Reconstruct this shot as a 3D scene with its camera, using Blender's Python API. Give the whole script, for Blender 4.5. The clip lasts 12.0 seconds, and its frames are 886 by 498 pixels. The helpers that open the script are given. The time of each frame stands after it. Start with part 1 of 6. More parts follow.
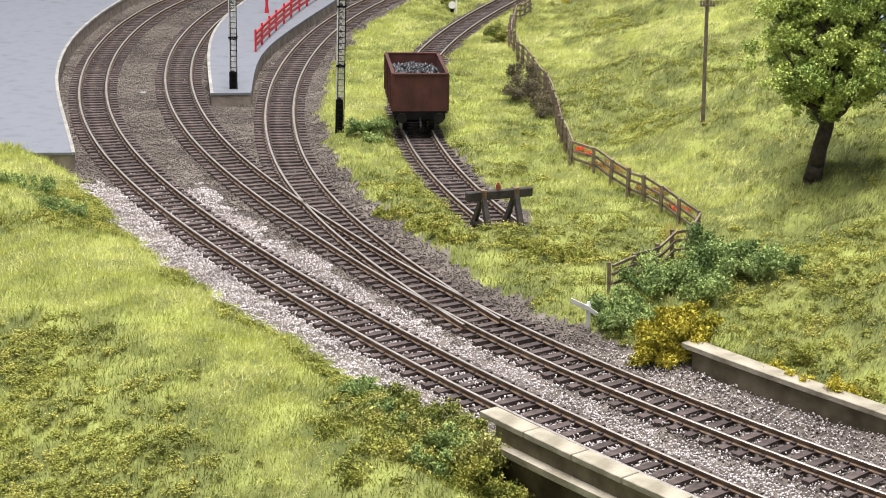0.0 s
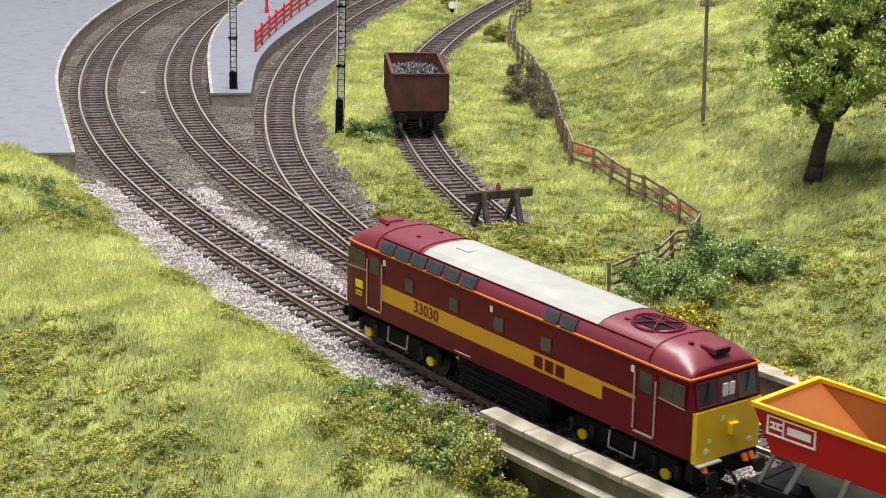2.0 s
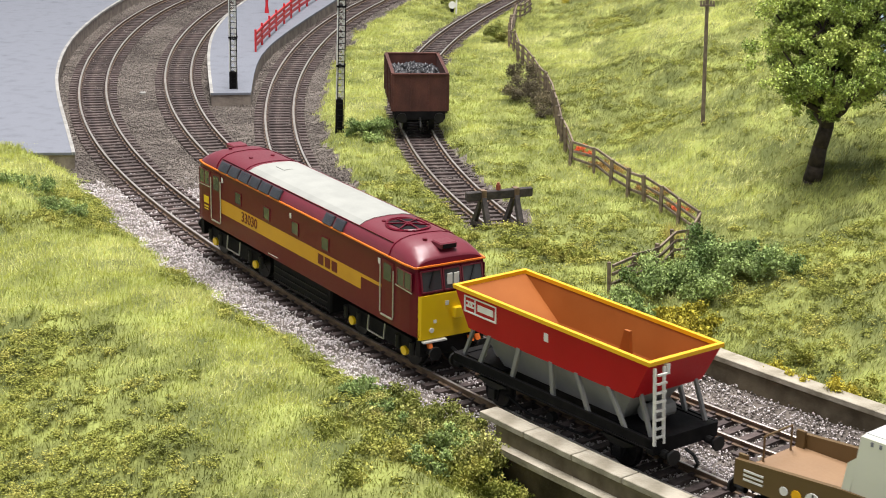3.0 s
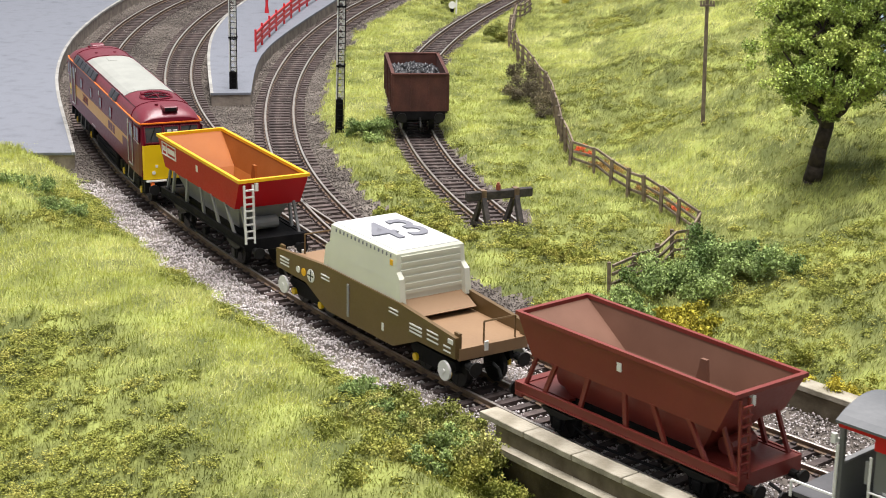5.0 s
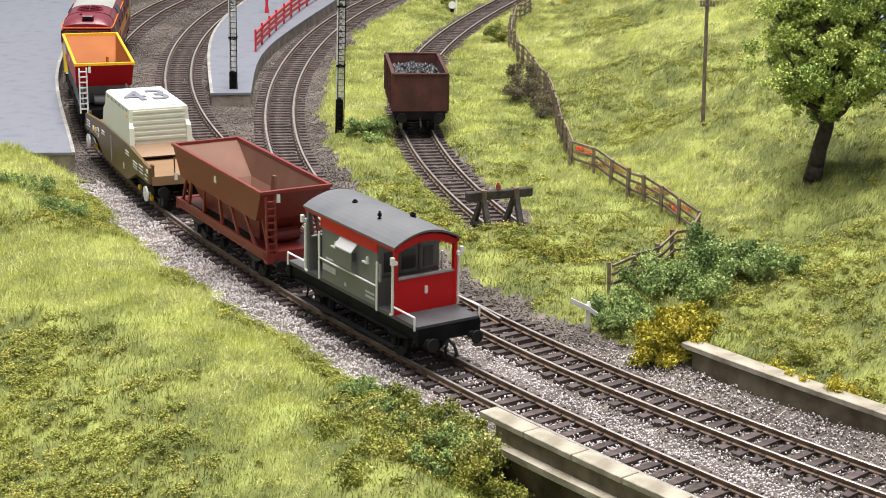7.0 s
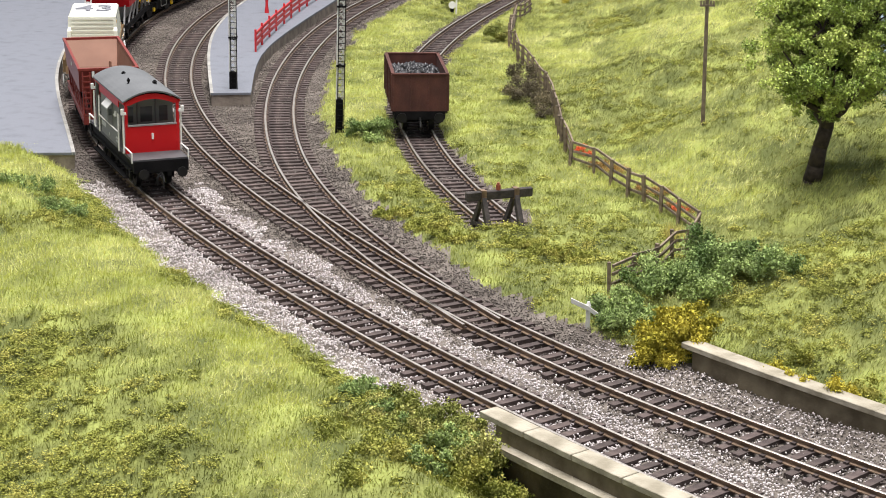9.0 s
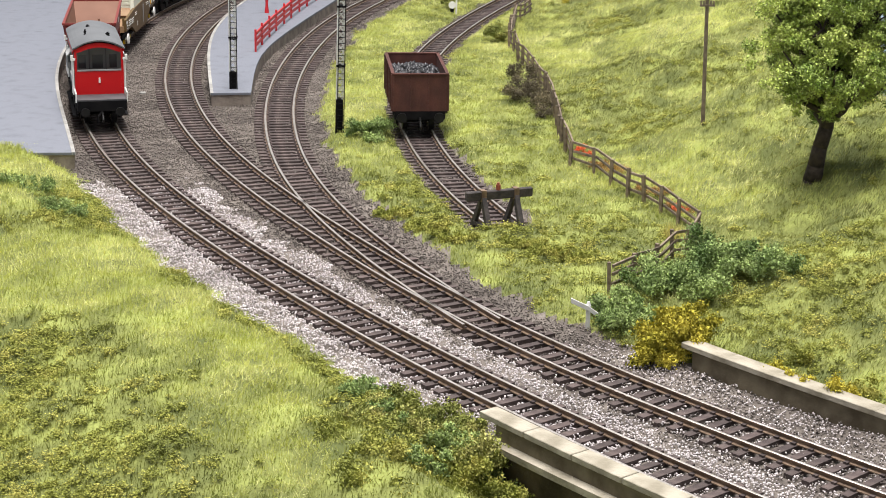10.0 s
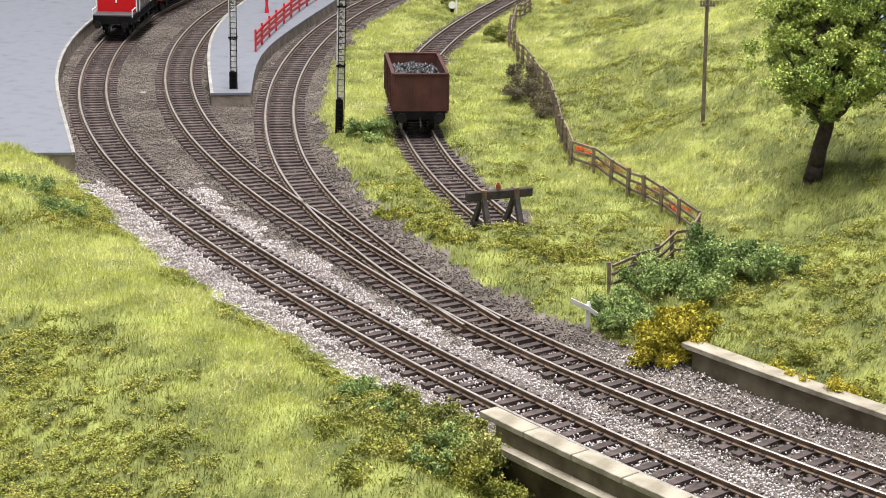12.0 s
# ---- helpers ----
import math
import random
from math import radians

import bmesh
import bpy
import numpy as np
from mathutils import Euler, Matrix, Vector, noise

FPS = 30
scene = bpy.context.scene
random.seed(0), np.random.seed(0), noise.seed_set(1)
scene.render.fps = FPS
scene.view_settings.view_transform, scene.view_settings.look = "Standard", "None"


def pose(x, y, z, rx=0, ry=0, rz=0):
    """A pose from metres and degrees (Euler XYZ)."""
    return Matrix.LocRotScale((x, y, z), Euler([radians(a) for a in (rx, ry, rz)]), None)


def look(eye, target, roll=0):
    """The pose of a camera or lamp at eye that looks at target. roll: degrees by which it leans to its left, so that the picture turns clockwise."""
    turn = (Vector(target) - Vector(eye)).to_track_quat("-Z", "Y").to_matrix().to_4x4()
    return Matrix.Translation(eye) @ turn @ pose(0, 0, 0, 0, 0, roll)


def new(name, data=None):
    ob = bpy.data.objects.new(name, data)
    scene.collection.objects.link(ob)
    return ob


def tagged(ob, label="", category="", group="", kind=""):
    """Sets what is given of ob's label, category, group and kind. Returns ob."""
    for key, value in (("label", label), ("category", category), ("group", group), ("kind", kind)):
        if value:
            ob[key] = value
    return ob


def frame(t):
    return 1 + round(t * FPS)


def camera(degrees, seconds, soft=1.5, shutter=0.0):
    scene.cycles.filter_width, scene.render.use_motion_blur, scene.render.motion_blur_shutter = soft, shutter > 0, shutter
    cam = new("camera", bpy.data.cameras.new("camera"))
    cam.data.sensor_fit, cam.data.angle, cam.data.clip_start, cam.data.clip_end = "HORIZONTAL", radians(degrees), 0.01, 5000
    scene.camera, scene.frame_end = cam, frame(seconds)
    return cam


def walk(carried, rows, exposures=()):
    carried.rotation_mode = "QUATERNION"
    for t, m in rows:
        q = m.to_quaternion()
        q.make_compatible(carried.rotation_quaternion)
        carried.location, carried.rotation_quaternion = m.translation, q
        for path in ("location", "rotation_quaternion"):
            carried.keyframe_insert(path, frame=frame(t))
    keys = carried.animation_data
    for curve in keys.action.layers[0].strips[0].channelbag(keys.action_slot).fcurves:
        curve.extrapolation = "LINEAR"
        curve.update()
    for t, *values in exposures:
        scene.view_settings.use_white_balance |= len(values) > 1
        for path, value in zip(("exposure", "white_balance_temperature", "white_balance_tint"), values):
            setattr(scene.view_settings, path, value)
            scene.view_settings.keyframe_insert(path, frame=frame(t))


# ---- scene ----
# ---- camera: a fixed tripod view down onto a 4 mm scale layout ----
S = 0.001  # the plan below is written in millimetres
cam = camera(27.11, 12.0, soft=0.95, shutter=0.12)
TILT = radians(16.529)
EYE = (0.0, 0.0, 0.2446)
VIEW = look(EYE, (0.0, math.cos(TILT), 0.2446 - math.sin(TILT)), 1.10)
walk(cam, [(0.0, VIEW), (12.0, VIEW)], exposures=[(0.0, 0.0), (12.0, 0.0)])

# ---- light: the hall's even glow and the lighting bar above the layout ----
world = bpy.data.worlds.new("hall_light")
scene.world = world
world.use_nodes = True
world.node_tree.nodes["Background"].inputs["Color"].default_value = (0.93, 0.96, 1.0, 1)
world.node_tree.nodes["Background"].inputs["Strength"].default_value = 0.43
bar = new("lighting_bar", bpy.data.lights.new("lighting_bar", "AREA"))
bar.data.shape, bar.data.size, bar.data.size_y = "RECTANGLE", 1.6, 0.5
bar.data.energy, bar.data.color = 64.5, (1.0, 0.947, 0.93)
bar.matrix_world = look((-0.1, 0.95, 1.5), (0.0, 0.95, 0.0))


# ---- materials ----
def mat(name, c1, c2=None, scale=150.0, rough=0.6, metal=0.0, bump=0.0, fine=900.0, island=0.0, c3=None, lo=0.35, hi=0.65, obj=0.0, coat=0.0, spec=0.5):
    m = bpy.data.materials.new(name)
    m.use_nodes = True
    nt = m.node_tree
    b = nt.nodes["Principled BSDF"]
    b.inputs["Roughness"].default_value, b.inputs["Metallic"].default_value = rough, metal
    b.inputs["Coat Weight"].default_value = coat
    b.inputs["Specular IOR Level"].default_value = spec
    tc = nt.nodes.new("ShaderNodeTexCoord")
    if c2 is None:
        c2 = tuple(v * 0.8 for v in c1)
    n = nt.nodes.new("ShaderNodeTexNoise")
    n.inputs["Scale"].default_value, n.inputs["Detail"].default_value = scale, 5.0
    nt.links.new(tc.outputs["Object"], n.inputs["Vector"])
    r = nt.nodes.new("ShaderNodeValToRGB")
    r.color_ramp.elements[0].position, r.color_ramp.elements[1].position = lo, hi
    r.color_ramp.elements[0].color, r.color_ramp.elements[1].color = (*c1, 1), (*c2, 1)
    if c3:
        e = r.color_ramp.elements.new((lo + hi) / 2)
        e.color = (*c3, 1)
    nt.links.new(n.outputs["Fac"], r.inputs["Fac"])
    out = r.outputs["Color"]
    f = nt.nodes.new("ShaderNodeTexNoise")
    f.inputs["Scale"].default_value, f.inputs["Detail"].default_value = fine, 3.0
    nt.links.new(tc.outputs["Object"], f.inputs["Vector"])
    mr = nt.nodes.new("ShaderNodeMapRange")
    mr.inputs["To Min"].default_value, mr.inputs["To Max"].default_value = max(0.02, rough - 0.12), min(1.0, rough + 0.12)
    nt.links.new(f.outputs["Fac"], mr.inputs["Value"])
    nt.links.new(mr.outputs["Result"], b.inputs["Roughness"])
    if island or obj:
        h = nt.nodes.new("ShaderNodeHueSaturation")
        v = nt.nodes.new("ShaderNodeMapRange")
        amount = island or obj
        v.inputs["To Min"].default_value, v.inputs["To Max"].default_value = 1 - amount, 1 + amount
        if island:
            g = nt.nodes.new("ShaderNodeNewGeometry")
            nt.links.new(g.outputs["Random Per Island"], v.inputs["Value"])
        else:
            g = nt.nodes.new("ShaderNodeObjectInfo")
            nt.links.new(g.outputs["Random"], v.inputs["Value"])
        nt.links.new(v.outputs["Result"], h.inputs["Value"])
        nt.links.new(out, h.inputs["Color"])
        out = h.outputs["Color"]
    nt.links.new(out, b.inputs["Base Color"])
    if bump:
        bp = nt.nodes.new("ShaderNodeBump")
        bp.inputs["Strength"].default_value, bp.inputs["Distance"].default_value = bump, 0.0006
        nt.links.new(f.outputs["Fac"], bp.inputs["Height"])
        nt.links.new(bp.outputs["Normal"], b.inputs["Normal"])
    return m


M = {}
M["soil"] = mat("grassy_soil", (0.10, 0.12, 0.03), (0.28, 0.32, 0.08), 40, 0.95, bump=0.8, fine=500, c3=(0.16, 0.18, 0.045))
M["bed"] = mat("ballast_dust", (0.09, 0.075, 0.064), (0.20, 0.175, 0.15), 60, 0.95, bump=1.0, fine=1100)
M["stone_pale"] = mat("pale_ballast", (0.52, 0.475, 0.475), (0.70, 0.655, 0.65), 40, 0.95, island=0.24, spec=0.1)
M["stone_brown"] = mat("brown_ballast", (0.085, 0.074, 0.066), (0.25, 0.22, 0.195), 16, 0.92, island=0.4, spec=0.2)
M["stone_dark"] = mat("sooty_ballast", (0.10, 0.088, 0.078), (0.23, 0.20, 0.178), 30, 0.92, island=0.5, spec=0.2)
M["sleeper"] = mat("weathered_sleeper", (0.052, 0.038, 0.036), (0.10, 0.075, 0.068), 260, 0.85, bump=0.5, fine=1600, obj=0.25)
M["rail_web"] = mat("rusty_rail", (0.13, 0.085, 0.055), (0.24, 0.165, 0.11), 220, 0.6, metal=0.3)
M["rail_top"] = mat("polished_rail_head", (0.50, 0.46, 0.41), (0.66, 0.62, 0.57), 120, 0.34, metal=0.8)
M["grass"] = mat("static_grass", (0.23, 0.26, 0.078), (0.57, 0.59, 0.205), 16, 0.9, island=0.16, c3=(0.365, 0.40, 0.12), lo=0.36, hi=0.62, spec=0.08)
M["grass_hill"] = mat("hill_static_grass", (0.20, 0.215, 0.08), (0.54, 0.545, 0.235), 18, 0.9, island=0.18, c3=(0.345, 0.37, 0.145), lo=0.36, hi=0.66, spec=0.08)
M["grass_pale"] = mat("pale_static_grass", (0.52, 0.55, 0.17), (0.82, 0.82, 0.38), 24, 0.9, island=0.10, c3=(0.69, 0.71, 0.26), lo=0.36, hi=0.62, spec=0.08)
M["grass_olive"] = mat("olive_static_grass", (0.15, 0.17, 0.045), (0.36, 0.355, 0.105), 40, 0.9, island=0.18, c3=(0.25, 0.265, 0.07), lo=0.36, hi=0.64, spec=0.08)
M["turf"] = mat("coarse_turf", (0.20, 0.225, 0.055), (0.45, 0.43, 0.115), 70, 0.95, island=0.10, c3=(0.33, 0.35, 0.08), spec=0.05)
M["leaf_green"] = mat("bush_green", (0.12, 0.20, 0.05), (0.36, 0.46, 0.15), 60, 0.75, island=0.4)
M["leaf_tree"] = mat("tree_leaf", (0.19, 0.29, 0.045), (0.56, 0.64, 0.16), 45, 0.6, island=0.5)
M["leaf_yellow"] = mat("gorse_yellow", (0.30, 0.28, 0.035), (0.58, 0.50, 0.075), 60, 0.9, island=0.3, spec=0.1)
M["leaf_dark"] = mat("bramble_olive", (0.17, 0.19, 0.06), (0.48, 0.46, 0.16), 90, 0.9, island=0.36, c3=(0.30, 0.33, 0.09), spec=0.1)
M["leaf_thicket"] = mat("bare_thicket", (0.065, 0.055, 0.032), (0.19, 0.16, 0.09), 90, 0.9, island=0.45)
M["pale_plate"] = mat("pale_plate", (0.46, 0.47, 0.46), (0.52, 0.53, 0.52), 90, 0.5)
M["leaf_red"] = mat("poppy_red", (0.72, 0.13, 0.05), (0.85, 0.22, 0.09), 100, 0.8, island=0.3)
M["leaf_rust"] = mat("rusty_bramble", (0.30, 0.17, 0.05), (0.45, 0.27, 0.08), 100, 0.85, island=0.4)
M["straw"] = mat("dry_straw", (0.55, 0.50, 0.15), (0.70, 0.62, 0.24), 100, 0.85, island=0.3)
M["bark"] = mat("dark_bark", (0.030, 0.022, 0.017), (0.075, 0.055, 0.042), 300, 0.9, bump=0.9, fine=700)
M["pole_wood"] = mat("pole_wood", (0.11, 0.085, 0.06), (0.18, 0.14, 0.10), 300, 0.85, bump=0.4)
M["fence_wood"] = mat("fence_timber", (0.115, 0.085, 0.06), (0.23, 0.18, 0.13), 300, 0.85, bump=0.4, obj=0.2)
M["beam_wood"] = mat("tarred_timber", (0.022, 0.019, 0.018), (0.055, 0.046, 0.042), 260, 0.8, bump=0.4)
# parapet wall and girder face have darker colours than the coping
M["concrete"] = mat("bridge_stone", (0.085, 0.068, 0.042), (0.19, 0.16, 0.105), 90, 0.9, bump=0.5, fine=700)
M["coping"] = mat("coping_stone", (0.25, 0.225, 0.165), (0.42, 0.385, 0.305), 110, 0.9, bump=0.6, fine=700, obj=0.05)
M["girder_stone"] = mat("dark_girder_stone", (0.045, 0.033, 0.02), (0.14, 0.11, 0.075), 70, 0.8, bump=0.6, fine=600)
M["tarmac"] = mat("platform_tarmac", (0.10, 0.112, 0.135), (0.165, 0.178, 0.208), 120, 0.8, bump=0.35, fine=1400, c3=(0.148, 0.16, 0.187), lo=0.22, hi=0.5)
M["edging"] = mat("platform_edge_stone", (0.24, 0.235, 0.22), (0.34, 0.335, 0.31), 120, 0.85, bump=0.3, obj=0.12)
M["plat_wall"] = mat("platform_wall_brick", (0.16, 0.13, 0.11), (0.28, 0.24, 0.20), 150, 0.9, bump=0.5)
M["red_paint"] = mat("red_fence_paint", (0.55, 0.02, 0.03), (0.46, 0.018, 0.025), 90, 0.45)
M["white_paint"] = mat("white_paint", (0.78, 0.78, 0.75), (0.70, 0.70, 0.67), 200, 0.5)
M["black"] = mat("black_underframe", (0.005, 0.005, 0.006), (0.010, 0.0095, 0.010), 200, 0.7, spec=0.12)
M["black_gloss"] = mat("black_steel", (0.007, 0.007, 0.007), (0.013, 0.013, 0.013), 200, 0.45, spec=0.25)
M["maroon"] = mat("maroon_gloss", (0.125, 0.004, 0.016), (0.112, 0.0036, 0.014), 60, 0.34, coat=0.04, spec=0.18)
M["maroon_roof"] = mat("maroon_roof", (0.155, 0.020, 0.034), (0.14, 0.018, 0.030), 60, 0.36)
M["gold"] = mat("gold_stripe", (0.62, 0.30, 0.012), (0.58, 0.275, 0.012), 90, 0.35)
M["orange"] = mat("orange_line", (0.80, 0.19, 0.015), (0.74, 0.17, 0.015), 90, 0.4)
M["yellow"] = mat("warning_yellow", (0.83, 0.56, 0.008), (0.78, 0.52, 0.008), 90, 0.35)
M["roof_pale"] = mat("pale_roof_panel", (0.32, 0.33, 0.30), (0.275, 0.285, 0.26), 90, 0.55)
M["grille"] = mat("grey_grille", (0.040, 0.045, 0.055), (0.060, 0.066, 0.078), 400, 0.5)
M["glass"] = mat("dark_window_glass", (0.035, 0.042, 0.045), (0.055, 0.06, 0.062), 90, 0.08)
M["steel"] = mat("bare_steel", (0.55, 0.55, 0.53), (0.45, 0.45, 0.43), 200, 0.35, metal=0.6)
M["lamp_orange"] = mat("orange_pipe", (0.75, 0.16, 0.01), (0.65, 0.13, 0.01), 200, 0.5)
M["hop_red"] = mat("hopper_red", (0.46, 0.008, 0.014), (0.42, 0.007, 0.012), 60, 0.42, spec=0.2)
M["hop_grey"] = mat("hopper_grey", (0.21, 0.21, 0.21), (0.27, 0.27, 0.27), 60, 0.5)
M["hop_tan"] = mat("hopper_tan_inside", (0.28, 0.085, 0.016), (0.33, 0.105, 0.022), 50, 0.6, spec=0.2)
M["rim_yellow"] = mat("yellow_rim", (0.85, 0.46, 0.008), (0.80, 0.43, 0.008), 90, 0.4)
M["bauxite"] = mat("bauxite_brown", (0.20, 0.030, 0.023), (0.18, 0.026, 0.020), 60, 0.45)
M["bauxite_in"] = mat("bauxite_inside", (0.165, 0.085, 0.058), (0.20, 0.105, 0.072), 50, 0.65, spec=0.2)
M["olive"] = mat("flask_wagon_brown", (0.125, 0.075, 0.026), (0.11, 0.066, 0.022), 60, 0.45)
M["deck"] = mat("flask_deck_brown", (0.27, 0.165, 0.085), (0.24, 0.145, 0.075), 60, 0.55)
M["ivory"] = mat("ivory_hood", (0.66, 0.67, 0.56), (0.62, 0.63, 0.53), 60, 0.45)
M["ivory_top"] = mat("white_hood_top", (0.60, 0.62, 0.62), (0.56, 0.58, 0.58), 60, 0.5)
M["num_grey"] = mat("grey_numeral", (0.15, 0.155, 0.18), (0.18, 0.185, 0.21), 90, 0.6)
M["van_grey"] = mat("van_grey", (0.15, 0.155, 0.15), (0.135, 0.14, 0.135), 60, 0.5)
M["van_roof"] = mat("van_roof_grey", (0.105, 0.113, 0.12), (0.13, 0.138, 0.145), 70, 0.6)
M["van_red"] = mat("van_red", (0.52, 0.009, 0.012), (0.47, 0.008, 0.011), 60, 0.4, spec=0.25)
M["floor_grey"] = mat("van_floor", (0.06, 0.06, 0.065), (0.085, 0.085, 0.09), 100, 0.6)
M["wagon_brown"] = mat("rusty_wagon_brown", (0.050, 0.015, 0.011), (0.095, 0.030, 0.021), 90, 0.75, bump=0.2, c3=(0.068, 0.021, 0.015))
M["lamp_dull"] = mat("dull_red_lamp", (0.30, 0.07, 0.04), (0.22, 0.05, 0.03), 200, 0.6)
M["coal"] = mat("coal", (0.010, 0.010, 0.012), (0.035, 0.036, 0.04), 300, 0.45, island=0.5)
M["board"] = mat("painted_backboard", (0.50, 0.62, 0.80), (0.62, 0.72, 0.86), 3, 0.9)
M["hall_floor"] = mat("hall_floor", (0.20, 0.19, 0.18), (0.28, 0.27, 0.25), 2, 0.7)
M["figure"] = mat("plain_figure", (0.35, 0.22, 0.15), (0.42, 0.26, 0.18), 200, 0.6)


# ---- mesh helpers (all in millimetres) ----
def box(bm, x0, x1, y0, y1, z0, z1, m=None):
    vs = [bm.verts.new((x, y, z)) for x in (x0, x1) for y in (y0, y1) for z in (z0, z1)]
    for f in ((0, 1, 3, 2), (4, 6, 7, 5), (0, 4, 5, 1), (2, 3, 7, 6), (0, 2, 6, 4), (1, 5, 7, 3)):
        bm.faces.new([vs[i] for i in f])
    if m is not None:
        bmesh.ops.transform(bm, matrix=m, verts=vs)
    return vs


def bevel(bm, w, seg=1):
    bmesh.ops.bevel(bm, geom=bm.edges[:], offset=w, segments=seg, affect="EDGES", clamp_overlap=True)


def loft(bm, rings, cap=True, closed=True):
    rows = [[bm.verts.new(q) for q in r] for r in rings]
    n = len(rows[0])
    for a, b in zip(rows, rows[1:]):
        for i in range(n if closed else n - 1):
            j = (i + 1) % n
            bm.faces.new((a[i], a[j], b[j], b[i]))
    if cap:
        bm.faces.new(rows[0][::-1])
        bm.faces.new(rows[-1])


def rod(bm, a, b, r, n=6, r2=None):
    a, b = Vector(a), Vector(b)
    d = (b - a).normalized()
    u = d.orthogonal().normalized()
    v = d.cross(u)
    rs = []
    for p, rr in ((a, r), (b, r if r2 is None else r2)):
        rs.append([p + (u * math.cos(k * math.tau / n) + v * math.sin(k * math.tau / n)) * rr for k in range(n)])
    loft(bm, rs)


def bar_path(bm, pts, r, n=5):
    for a, b in zip(pts, pts[1:]):
        rod(bm, a, b, r, n)


def to_mesh(bm, name, material, smooth=False):
    bmesh.ops.recalc_face_normals(bm, faces=bm.faces[:])
    bmesh.ops.scale(bm, vec=(S, S, S), verts=bm.verts[:])
    me = bpy.data.meshes.new(name)
    bm.to_mesh(me)
    bm.free()
    for mt in material if isinstance(material, (list, tuple)) else [material]:
        me.materials.append(mt)
    if smooth:
        for f in me.polygons:
            f.use_smooth = True
    return me


def part(name, bm, material, parent=None, label="", smooth=False):
    ob = new(name, to_mesh(bm, name, material, smooth))
    if parent is not None:
        ob.parent = parent
    if label:
        ob["label"] = label
    return ob


def boxes(name, specs, material, parent=None, label="", bev=0.0):
    bm = bmesh.new()
    for q in specs:
        box(bm, *q)
    if bev:
        bevel(bm, bev)
    return part(name, bm, material, parent, label)


def thing(name, label, category, group="", kind="", m=None):
    ob = new(name)
    ob.empty_display_size = 0.01
    tagged(ob, label, category, group, kind)
    if m is not None:
        ob.matrix_world = m
    return ob


def settle(t, kx, ky, kz):
    """Bring a vehicle's parts to its true length, width and height; the wheels keep their gauge."""
    for ob in t.children_recursive:
        if ob.name.startswith("wheelset"):
            ob.location.x *= kx
        elif ob.matrix_basis == Matrix.Identity(4):
            ob.data.transform(Matrix.Diagonal((kx, ky, kz, 1)))
        else:
            ob.location = Vector((ob.location.x * kx, ob.location.y * ky, ob.location.z * kz))


def mm(x, y, z, rz=0.0):
    return pose(x * S, y * S, z * S, 0, 0, rz)


def cloud(name, verts, faces, material, smooth=False):
    """One mesh from arrays: many small loose pieces."""
    me = bpy.data.meshes.new(name)
    v = np.asarray(verts, dtype=np.float32) * S
    f = np.asarray(faces, dtype=np.int32)
    me.vertices.add(len(v))
    me.vertices.foreach_set("co", v.ravel())
    k = f.shape[1]
    me.loops.add(f.size)
    me.loops.foreach_set("vertex_index", f.ravel())
    me.polygons.add(len(f))
    me.polygons.foreach_set("loop_start", np.arange(0, f.size, k, dtype=np.int32))
    me.polygons.foreach_set("loop_total", np.full(len(f), k, dtype=np.int32))
    me.update(calc_edges=True)
    me.materials.append(material)
    if smooth:
        me.polygons.foreach_set("use_smooth", np.ones(len(f), dtype=bool))
    return new(name, me)


def writing(text, size, material, parent, m, name="lettering", thick=0.12, spread=1.0):
    cu = bpy.data.curves.new(name, "FONT")
    cu.body, cu.size, cu.extrude, cu.align_x, cu.align_y = text, size * S, thick * S, "CENTER", "CENTER"
    cu.resolution_u, cu.offset, cu.space_character = 3, 0.008 * size * S, spread
    tmp = bpy.data.objects.new(name, cu)
    me = bpy.data.meshes.new_from_object(tmp)
    bpy.data.objects.remove(tmp)
    me.materials.append(material)
    ob = new(name, me)
    ob.parent = parent
    ob.matrix_basis = m
    return ob


# ---- the tracks' centre lines ----
def spline(ctrl, step=2.0):
    c = np.array(ctrl, float)
    q = np.vstack([2 * c[0] - c[1], c, 2 * c[-1] - c[-2]])
    out = []
    for i in range(len(q) - 3):
        for k in range(24):
            t = k / 24
            out.append(((1 - t) ** 3 * q[i] + (3 * t ** 3 - 6 * t * t + 4) * q[i + 1] + (-3 * t ** 3 + 3 * t * t + 3 * t + 1) * q[i + 2] + t ** 3 * q[i + 3]) / 6)
    out.append(c[-1])
    out = np.array(out)
    s = np.r_[0, np.cumsum(np.linalg.norm(np.diff(out, axis=0), axis=1))]
    g = np.arange(0, s[-1], step)
    p = np.stack([np.interp(g, s, out[:, 0]), np.interp(g, s, out[:, 1])], 1)
    t = np.gradient(p, axis=0)
    t /= np.linalg.norm(t, axis=1)[:, None]
    return {"s": g, "p": p, "t": t, "n": np.stack([-t[:, 1], t[:, 0]], 1), "len": s[-1]}


